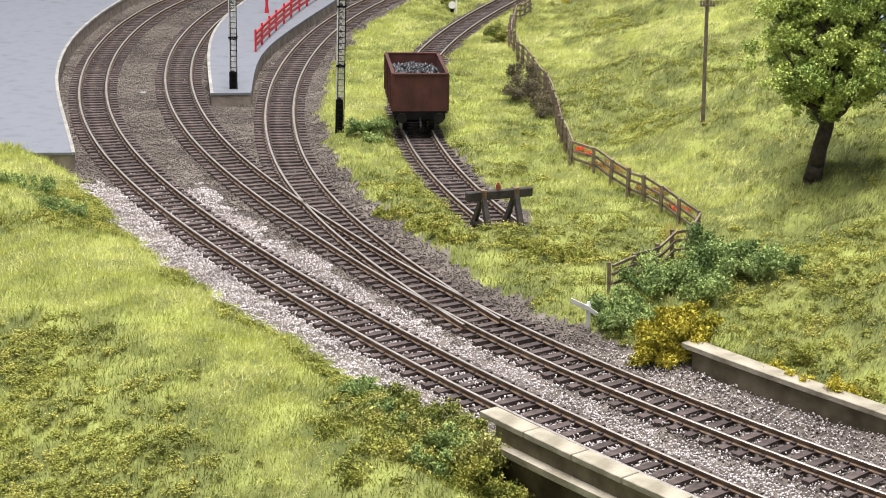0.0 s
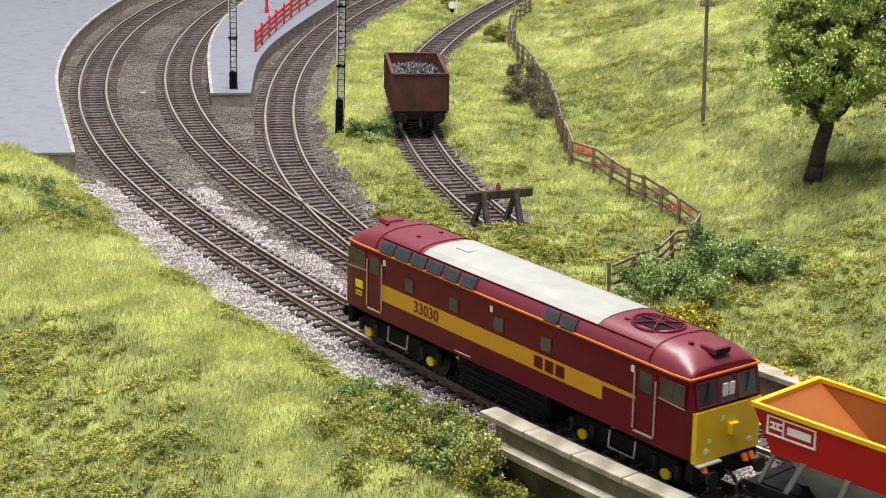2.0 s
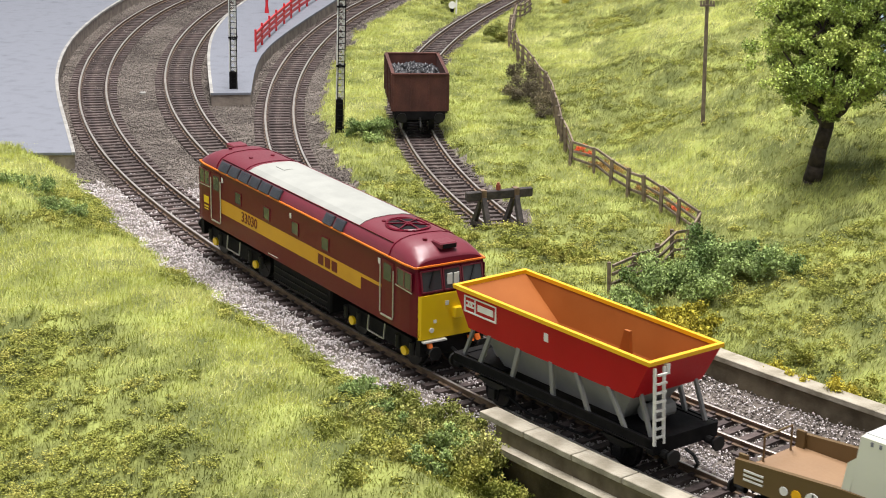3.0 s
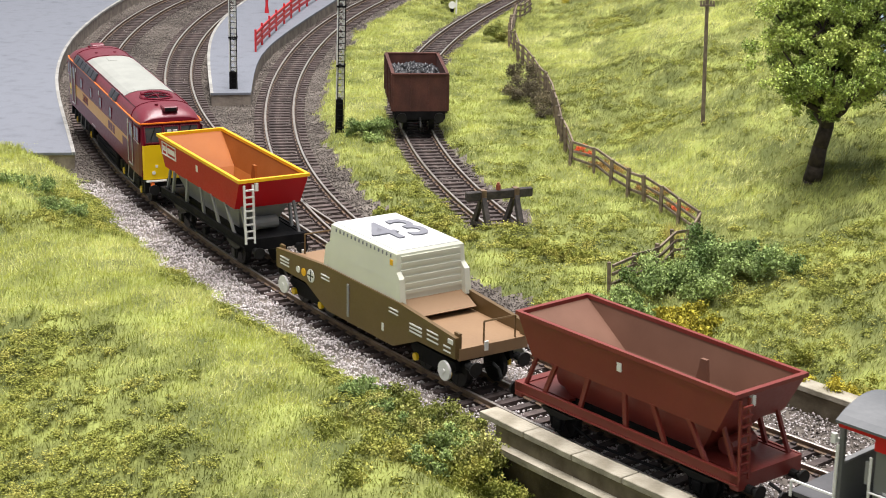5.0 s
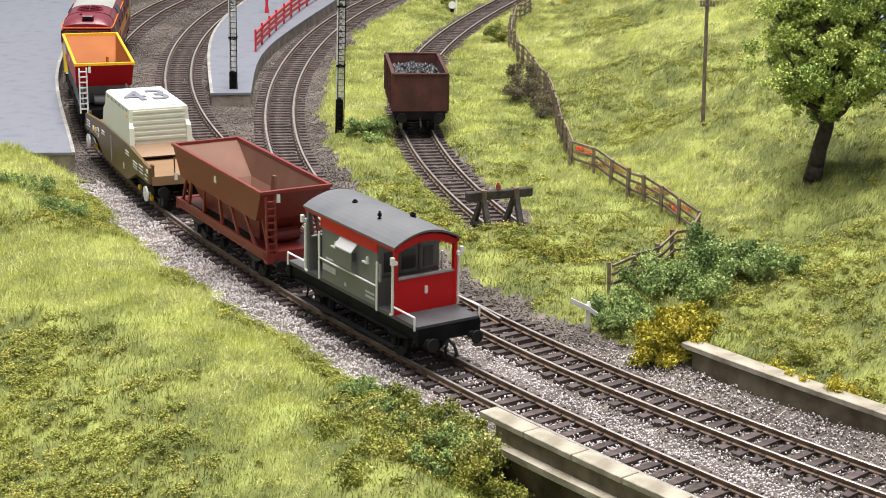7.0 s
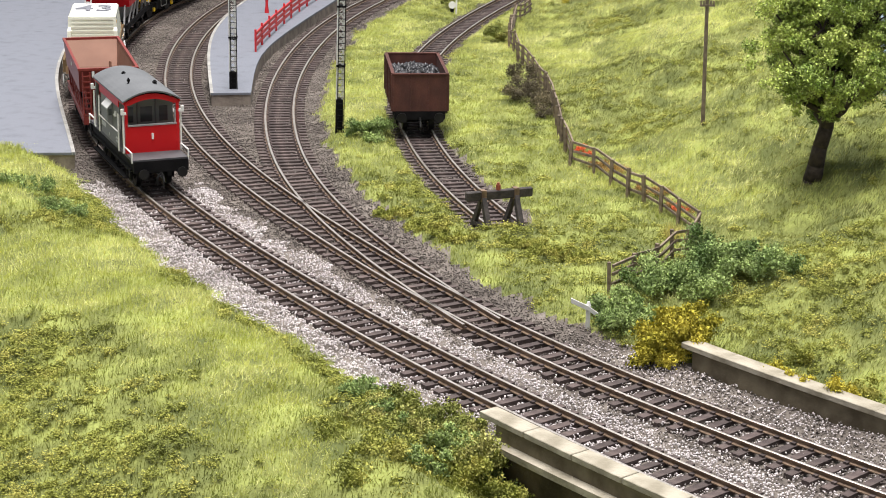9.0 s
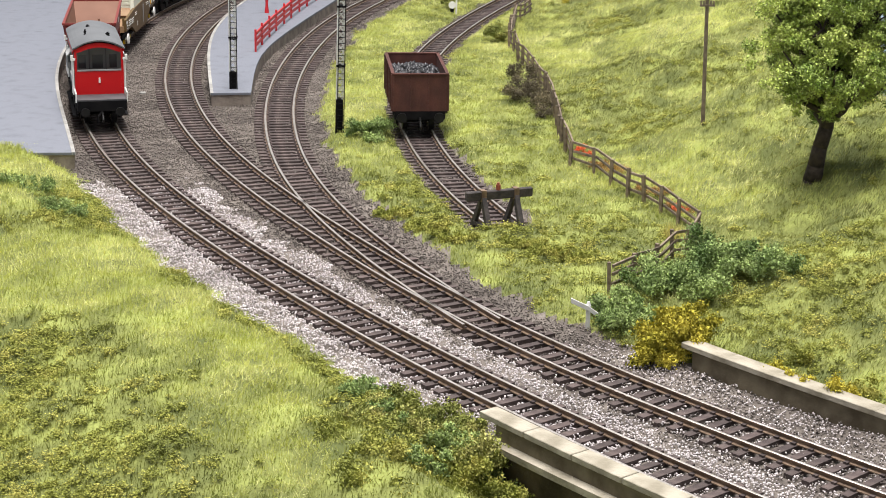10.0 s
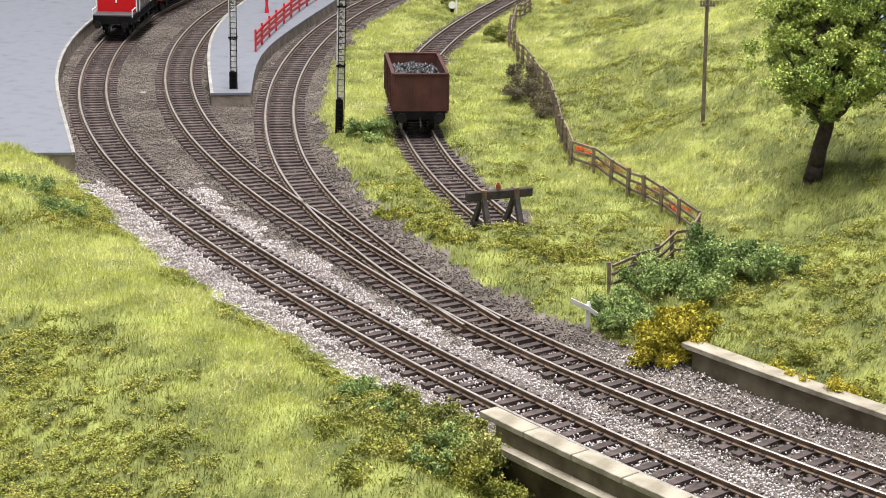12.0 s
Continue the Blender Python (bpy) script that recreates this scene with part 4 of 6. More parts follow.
        for y in (-11, 11):
            bm = bmesh.new()
            rod(bm, (en * 93.4, y, 21.0), (en * 94.1, y, 21.0), 1.1, 10)
            part("marker_lamp", bm, M["white_paint"], front)
        bm = bmesh.new()
        box(bm, min(en * 93.6, en * 93.85), max(en * 93.6, en * 93.85), 2.6, 4.2, 31.5, 33.6)
        box(bm, min(en * 93.6, en * 93.85), max(en * 93.6, en * 93.85), 8.6, 10.0, 24, 25.6)
        part("plain_label", bm, M["white_paint"], front)
        for y0, y1 in ((-15.2, -5.2), (-4.2, 4.2), (5.2, 15.2)):
            bm = bmesh.new()
            zs = (38.4, 47.4)
            xa = [en * (93.15 - (z - 37) * 0.17) for z in zs]
            loft(bm, [[(xa[0] - en * 0.5, y0, zs[0]), (xa[0] - en * 0.5, y1, zs[0]), (xa[1] - en * 0.5, y1, zs[1]), (xa[1] - en * 0.5, y0, zs[1])], [(xa[0], y0, zs[0]), (xa[0], y1, zs[0]), (xa[1], y1, zs[1]), (xa[1], y0, zs[1])]])
            pane = part("windscreen", bm, M["glass"], t)
            bm = bmesh.new()
            bar_path(bm, [(xa[0] + en * 0.1, y0, zs[0]), (xa[0] + en * 0.1, y1, zs[0]), (xa[1] + en * 0.1, y1, zs[1]), (xa[1] + en * 0.1, y0, zs[1]), (xa[0] + en * 0.1, y0, zs[0])], 0.4, 4)
            part("window_frame", bm, M["maroon_roof"], pane)
            if y0 > 0 or y0 < -10:
                bm = bmesh.new()
                bar_path(bm, [(xa[1] + en * 0.4, (y0 + y1) / 2 - 1, zs[1]), (xa[0] + en * 0.3, (y0 + y1) / 2 + 2, zs[0] + 2)], 0.22, 4)
                part("wiper", bm, M["black"], pane)
        bm = bmesh.new()
        for y in (-1.9, 1.4):
            box(bm, min(en * 92.3, en * 92.75), max(en * 92.3, en * 92.75), y - 1.2, y + 1.2, 40.4, 45.4)
        part("headcode_card", bm, M["white_paint"], t)
        bm = bmesh.new()
        bar_path(bm, [(en * 91.2, y, 49.3) for y in (-17.2, 0, 17.2)], 0.5, 4)
        part("brow_line", bm, M["orange"], t)
        bm = bmesh.new()
        box(bm, min(en * 82.0, en * 88.8), max(en * 82.0, en * 88.8), -5, 3.5, 55.0, 57.8)
        bevel(bm, 0.5)
        horn = part("horn_cover", bm, M["maroon_roof"], t)
        boxes("horn_grille", [(min(en * 88.7, en * 89.0), max(en * 88.7, en * 89.0), -4, 2.5, 55.3, 57.3)], M["black"], horn)
        bm = bmesh.new()
        for y in (-12, -8.5, 12):
            rod(bm, (en * 93.5, y, 15.6), (en * 94.8, y, 13.0), 1.2, 7)
        part("brake_pipe", bm, M["lamp_orange"], t)
        boxes("buffer_beam", [(min(en * 90, en * 93), max(en * 90, en * 93), -16, 16, 9.0, 16.6)], M["black"], t)
        boxes("valance", [(min(en * 92.5, en * 95.0), max(en * 92.5, en * 95.0), 4, 15.5, 15.8, 16.5)], M["white_paint"], t)
    # roof fan
    bm = bmesh.new()
    ringp = [(-61 + 9 * math.cos(k * math.tau / 24), 9 * math.sin(k * math.tau / 24), 57.9 - 0.010 * (9 * math.sin(k * math.tau / 24)) ** 2) for k in range(25)]
    bar_path(bm, ringp, 0.7, 5)
    for k in range(6):
        a = k * math.pi / 3
        rod(bm, (-61, 0, 58.5), (-61 + 9 * math.cos(a), 9 * math.sin(a), 57.8), 0.4, 4)
    rod(bm, (-61, 0, 57.1), (-61, 0, 58.5), 2.0, 12)
    part("roof_fan", bm, M["maroon"], t)
    boxes("fan_well", [(-68, -54, -6, 6, 56.8, 57.72)], M["black"], t)
    for x, y in ((80, 6), (60, 6), (60, -6), (-80, 5), (-52, 6)):
        bm = bmesh.new()
        rod(bm, (x, y, 55.5), (x, y, 57.8), 1.0, 8)
        part("roof_vent", bm, M["maroon"], t)
    # below the solebar
    boxes("fuel_tank", [(-24, 26, -14.5, 14.5, 4.0, 16.5)], M["black"], t, bev=0.8)
    bm = bmesh.new()
    for sg in (1, -1):
        for k in range(3):
            bar_path(bm, [(-22, sg * 14.9, 6 + k * 3.2), (24, sg * 14.9, 6 + k * 3.2)], 0.3, 4)
    part("tank_pipes", bm, M["black_gloss"], t)
    for bx in (-61, 61):
        bm = bmesh.new()
        for sg in (1, -1):
            loft(bm, [[(bx - 25, sg * 13.4 + e, 11), (bx - 18, sg * 13.4 + e, 6.5), (bx + 18, sg * 13.4 + e, 6.5), (bx + 25, sg * 13.4 + e, 11), (bx + 24, sg * 13.4 + e, 14.2), (bx - 24, sg * 13.4 + e, 14.2)] for e in (-0.9, 0.9)])
        box(bm, bx - 6, bx + 6, -13, 13, 7, 14)
        bogie = part("bogie_frame", bm, M["black"], t)
        for x in (bx - 19.5, bx + 19.5):
            wheelset(t, x, 7.0)
            for sg in (1, -1):
                bm = bmesh.new()
                rod(bm, (x, sg * 14.0, 7.4), (x, sg * 15.4, 7.4), 2.1, 12)
                part("axlebox", bm, M["yellow"], bogie, "yellow axlebox cover")
                bm = bmesh.new()
                for w in (-5, 5):
                    rod(bm, (x + w, sg * 14.6, 7), (x + w, sg * 14.6, 13), 1.2, 8)
                part("spring", bm, M["black_gloss"], bogie)
        for sg in (1, -1):
            bm = bmesh.new()
            bar_path(bm, [(bx - 6, sg * 15.4, 15), (bx - 6, sg * 16, 8), (bx + 6, sg * 16, 8), (bx + 6, sg * 15.4, 15)], 0.35, 4)
            part("step_bracket", bm, M["steel"], bogie)
    buffers(t, 93, 12.0, 12)
    return t


def hopper(label, col_side, col_low, col_in, col_rim, col_frame, col_ladder, emblem):
    t = thing("hopper_wagon", label, "hopper wagon", "hopper wagons in the train")
    R, MID, LOW = (50.5, 18.6, 49.5), (43.0, 17.6, 33.0), (36, 11.5, 18.6)

    def ring(q, z=None, d=0.0):
        x, y, zz = q
        zz = zz if z is None else z
        return [(-x + d, -y + d, zz), (x - d, -y + d, zz), (x - d, y - d, zz), (-x + d, y - d, zz)]

    bm = bmesh.new()
    loft(bm, [ring(MID, None, 0.7), ring(R, None, 0.8), ring(R), ring(MID), ring(MID, None, 0.7)], cap=False)
    side = part("upper_body", bm, M[col_side], t)
    bm = bmesh.new()
    loft(bm, [ring((42.5, 17.2, 33.6)), ring((39.5, 14.2, 33.0)), ring((31, 9.5, 18.6))], cap=False)
    part("lower_hopper", bm, M[col_low], t)
    bm = bmesh.new()
    loft(bm, [ring((17, 8.8, 23.0)), ring((27, 14.6, 34.2)), ring((R[0] - 0.85, R[1] - 0.85, 48.9))], cap=False)
    bm.faces.new([bm.verts.new(q) for q in ring((17, 8.8, 23.0))])
    part("lining", bm, M[col_in], t)
    bm = bmesh.new()
    for a, b in (((-51, -19.1), (51, -17.4)), ((-51, 17.4), (51, 19.1)), ((-51, -17.4), (-49.2, 17.4)), ((49.2, -17.4), (51, 17.4))):
        box(bm, a[0], b[0], a[1], b[1], 48.6, 50.2)
    part("rim", bm, M[col_rim], t)
    bm = bmesh.new()
    loft(bm, [[(-22, y0, 24), (-12, y0, 24), (-17, y0, 47.5), (-19.5, y0, 47.5)] for y0 in (-5.6, -4.2)])
    part("divider", bm, M[col_in], t)
    # added black block standing in for the shade under the hopper
    boxes("underfloor", [(-30, 30, -9.5, 9.5, 14.6, 18.4)], M["black"], t)
    fr = boxes("frame", [(-52, 52, -16.5, -14.5, 15.2, 18.6), (-52, 52, 14.5, 16.5, 15.2, 18.6), (-52.5, -49, -16.5, 16.5, 13, 19), (49, 52.5, -16.5, 16.5, 13, 19), (-49, -28, -13.5, 13.5, 17.4, 18.6), (28, 49, -13.5, 13.5, 17.4, 18.6)], M[col_frame], t)
    for sg in (1, -1):
        bm = bmesh.new()
        box(bm, -52, 52, sg * 16.5 - 0.5, sg * 16.5 + 0.5, 14.6, 15.2)
        box(bm, -52, 52, sg * 16.5 - 0.5, sg * 16.5 + 0.5, 18.6, 19.2)
        part("frame_flange", bm, M[col_frame], fr)
        for x0, x1 in ((38, 31), (20, 15), (-2, -2), (-20, -15), (-38, -31)):
            bm = bmesh.new()
            loft(bm, [[(x0 - 0.9, sg * 15, 18.6), (x0 + 0.9, sg * 15, 18.6), (x0 + 0.9, sg * 16.2, 18.6), (x0 - 0.9, sg * 16.2, 18.6)], [(x1 - 0.9, sg * 16.6, 33.5), (x1 + 0.9, sg * 16.6, 33.5), (x1 + 0.9, sg * 17.8, 33.5), (x1 - 0.9, sg * 17.8, 33.5)]])
            part("strut", bm, M[col_low], t)
        # plain marks on the sides
        bm = bmesh.new()
        y = sg * 18.25
        box(bm, -1.0, 1.0, y - 0.35, y + 0.3, 41.5, 45.0)
        part("data_panel", bm, M["white_paint"], side)
        if emblem:
            bm = bmesh.new()
            sh = Matrix.Rotation(sg * -0.06, 4, "X")
            for q in ((47.2, 47.8, 40.2, 47.4), (29.8, 30.4, 40.2, 47.4), (30.4, 47.2, 46.8, 47.4), (30.4, 47.2, 40.2, 40.8), (41.4, 41.9, 40.8, 46.8)):
                box(bm, q[0] - 3, q[1] - 3, sg * 18.4 - 0.3, sg * 18.4 + 0.25, q[2], q[3])
            for q in ((39.2, 43.6, 44.6, 45.3), (39.2, 43.6, 42.6, 43.3), (40.4, 41.2, 43.3, 44.6), (42, 42.7, 43.3, 44.6), (28.6, 37.2, 42.4, 45.2)):
                box(bm, q[0], q[1], sg * 18.4 - 0.3, sg * 18.4 + 0.2, q[2], q[3])
            part("plain_emblem_panel", bm, M["white_paint"], side)
    for en in (1, -1):
        bm = bmesh.new()
        for y in (11.6, 16.2):
            bar_path(bm, [(en * 52.5, -en * y, 17), (en * 50.9, -en * y, 47.5)], 0.65, 4)
        for k in range(8):
            z = 20 + k * 3.6
            rod(bm, (en * 52.4, -en * 11.6, z), (en * 52.4, -en * 16.2, z), 0.55, 4)
        part("ladder", bm, M[col_ladder], t, "end ladder")
        for sg in (1, -1):
            bm = bmesh.new()
            bar_path(bm, [(en * 49, sg * 14, 18.5), (en * 43, sg * 14, 34)], 0.9, 4)
            part("end_strut", bm, M[col_low], t)
        bm = bmesh.new()
        rod(bm, (en * 38, -7, 22.5), (en * 38, 6, 22.5), 3.4, 12)
        part("air_tank", bm, M[col_low], t)
        bm = bmesh.new()
        box(bm, en * 50.5 - 0.8, en * 50.5 + 0.8, 8.8, 10.4, 44, 48)
        part("lamp_bracket", bm, M["white_paint"], t)
    for x in (-33, 33):
        wheelset(t, x, 6.4)
    axleguards(t, (-33, 33), 6.4, 13.4, 15)
    brake_gear(t, -24, 24, 8.5, 14.6)
    buffers(t, 52.5, 13.0, 11.5)
    return t


def flask_wagon():
    t = thing("flask_wagon", "brown bogie wagon carrying an ivory ribbed flask hood", "flask wagon")
    for sg in (1, -1):
        prof = [(-73, 16.5), (-46, 16.0), (-27, 8.0), (27, 8.0), (46, 16.0), (73, 16.5), (73, 25.5), (31, 28.5), (-31, 28.5), (-73, 25.5)]
        bm = bmesh.new()
        loft(bm, [[(x, sg * y, z) for x, z in prof] for y in (16.2, 18.0)])
        sd = part("side_girder", bm, M["olive"], t)
        bm = bmesh.new()
        y = sg * 18.15
        for x0, x1, z0, z1 in ((61, 69, 19, 19.7), (61, 69, 20.6, 21.3), (61, 69, 22.2, 22.9), (25, 32, 22, 22.6), (25, 32, 23.6, 24.2), (-31, -24, 22.6, 23.2), (-31, -24, 24.2, 24.8), (-49, -40, 18.6, 19.3), (-49, -40, 20.2, 20.9), (-49, -40, 21.8, 22.5), (-61, -53, 19, 19.6), (-61, -53, 21, 21.6), (-61, -53, 22.8, 23.4), (-70, -65, 18, 18.6), (-70, -65, 20, 20.6), (-20, -18.6, 12.6, 16.0), (-71.5, -68, 22.2, 24.2)):
            box(bm, x0, x1, y - 0.15, y + 0.15, z0, z1)
        tagged(part("data_lettering", bm, M["white_paint"], sd, "white lettering bars"), kind="stuff")
        for x, r, mt in ((52.5, 1.6, "white_paint"), (47.5, 1.9, "rim_yellow"), (41, 3.1, "white_paint")):
            bm = bmesh.new()
            rod(bm, (x, y - 0.1, 20.5), (x, y + sg * 0.2, 20.5), r, 16)
            part("warning_disc", bm, M[mt], sd)
        bm = bmesh.new()
        for a, b in (((38.4, 20.2), (43.6, 20.8)), ((40.7, 17.9), (41.3, 23.1))):
            box(bm, a[0], b[0], sg * 18.3 - 0.12, sg * 18.3 + 0.12, a[1], b[1])
        part("disc_cross", bm, M["black"], sd)
        bm = bmesh.new()
        box(bm, 8.2, 9.8, y - 0.2, y + 0.2, 10.5, 25.5)
        box(bm, 8.6, 9.4, y - 0.3, y + 0.3, 18, 25)
        part("gauge_plate", bm, M["hop_grey"], sd)
        for x in (-66, 66):
            bm = bmesh.new()
            rod(bm, (x, sg * 17.6, 9.6), (x, sg * 18.6, 9.6), 4.2, 18)
            rod(bm, (x, sg * 15.6, 9.6), (x, sg * 18.9, 9.6), 0.9, 8)
            part("handbrake_wheel", bm, M["white_paint"], t, "white handbrake wheel")
    boxes("deck", [(-72, -30, -16.2, 16.2, 19.2, 20.6), (30, 72, -16.2, 16.2, 19.2, 20.6), (-30, 30, -16.2, 16.2, 10, 24.5), (-73.4, -71.8, -16.2, 16.2, 15.5, 20.6), (71.8, 73.4, -16.2, 16.2, 15.5, 20.6)], M["deck"], t)
    for en in (1, -1):
        bm = bmesh.new()
        loft(bm, [[(en * 34, -15.5, 21), (en * 34, 15.5, 21), (en * 27, 15.5, 27), (en * 27, -15.5, 27)], [(en * 38, -15.5, 23.2), (en * 38, 15.5, 23.2), (en * 27, 15.5, 28.6), (en * 27, -15.5, 28.6)]])
        part("end_ramp", bm, M["deck"], t)
        for sg in (1, -1):
            boxes("corner_post", [(min(en * 69.5, en * 73), max(en * 69.5, en * 73), sg * 15.6 - 0.6, sg * 15.6 + 0.6, 20.6, 27.0)], M["olive"], t)
        bm = bmesh.new()
        bar_path(bm, [(en * 72, -11, 20), (en * 72, -11, 30), (en * 72, 4, 30), (en * 72, 4, 20)], 0.4, 5)
        part("end_rail", bm, M["olive"], t)
        boxes("lamp_bracket", [(min(en * 73.2, en * 74), max(en * 73.2, en * 74), 3, 4.6, 18, 22.0)], M["white_paint"], t)
    # the hood
    hood = None
    bm = bmesh.new()
    b, c = (28.0, 17.2), (26.4, 16.2)
    loft(bm, [[(-b[0], -b[1], 28), (b[0], -b[1], 28), (b[0], b[1], 28), (-b[0], b[1], 28)], [(-b[0] + 0.5, -b[1] + 0.3, 36), (b[0] - 0.5, -b[1] + 0.3, 36), (b[0] - 0.5, b[1] - 0.3, 36), (-b[0] + 0.5, b[1] - 0.3, 36)], [(-c[0], -c[1], 48.0), (c[0], -c[1], 48.0), (c[0], c[1], 48.0), (-c[0], c[1], 48.0)], [(-c[0] + 0.9, -c[1] + 0.9, 49.0), (c[0] - 0.9, -c[1] + 0.9, 49.0), (c[0] - 0.9, c[1] - 0.9, 49.0), (-c[0] + 0.9, c[1] - 0.9, 49.0)]])
    hood = part("hood", bm, M["ivory"], t, "ivory ribbed flask hood")
    boxes("hood_top", [(-c[0] + 1.2, c[0] - 1.2, -c[1] + 1.2, c[1] - 1.2, 48.8, 49.3)], M["ivory_top"], hood)
    for en in (1, -1):
        for k in range(6):
            z = 30.5 + k * 3.0
            f = (z - 28) / 20
            x = b[0] + (c[0] - b[0]) * f
            w = b[1] + (c[1] - b[1]) * f - 2.2
            boxes("rib", [(min(en * (x - 1), en * (x + 0.5)), max(en * (x - 1), en * (x + 0.5)), -w, w, z, z + 1.5)], M["ivory"], hood)
        for sg in (1, -1):
            bm = bmesh.new()
            loft(bm, [[(en * 28.4, sg * 14.5, 27), (en * 31.5, sg * 14.5, 27), (en * 30.0, sg * 14.5, 38), (en * 26.5, sg * 14.5, 41)], [(en * 28.4, sg * 17.4, 27), (en * 31.5, sg * 17.4, 27), (en * 30.0, sg * 17.0, 38), (en * 26.5, sg * 16.6, 41)]])
            part("corner_flange", bm, M["ivory"], hood)
    for sg in (1, -1):
        for k in range(15):
            x = -22 + k * 3.15
            bm = bmesh.new()
            loft(bm, [[(x - 0.5, sg * 15.9, 46.2), (x + 0.5, sg * 15.9, 46.2), (x + 0.5, sg * 15.9, 47.6), (x - 0.5, sg * 15.9, 47.6)], [(x - 0.5, sg * 16.45, 45.8), (x + 0.5, sg * 16.45, 45.8), (x + 0.5, sg * 16.35, 47.2), (x - 0.5, sg * 16.35, 47.2)]])
            part("vent_slot", bm, M["num_grey"], hood)
        boxes("hazard_label", [(-24, -21.8, sg * 16.4 - 0.2, sg * 16.4 + 0.25, 42.6, 45.0)], M["rim_yellow"], hood)
    writing("43", 33.0, M["num_grey"], hood, pose(0.5 * S, -0.5 * S, 49.7 * S, 0, 0, -90) @ Matrix.Diagonal((0.74, 1.0, 1.0, 1.0)), "hood_number", 0.2, 1.05)
    for bx in (-51, 51):
        bm = bmesh.new()
        for sg in (1, -1):
            loft(bm, [[(bx - 17, sg * 13 + e, 9.5), (bx - 10, sg * 13 + e, 5.5), (bx + 10, sg * 13 + e, 5.5), (bx + 17, sg * 13 + e, 9.5), (bx + 16, sg * 13 + e, 12.5), (bx - 16, sg * 13 + e, 12.5)] for e in (-0.9, 0.9)])
        box(bm, bx - 5, bx + 5, -13, 13, 7, 16)
        bogie = part("bogie_frame", bm, M["black"], t)
        for x in (bx - 12, bx + 12):
            wheelset(t, x, 6.0)
            for sg in (1, -1):
                bm = bmesh.new()
                rod(bm, (x, sg * 13.6, 6.4), (x, sg * 15.0, 6.4), 1.7, 12)
                part("axlebox", bm, M["yellow"], bogie, "yellow axlebox cover")
    buffers(t, 73, 12.5, 11.5)
    return t


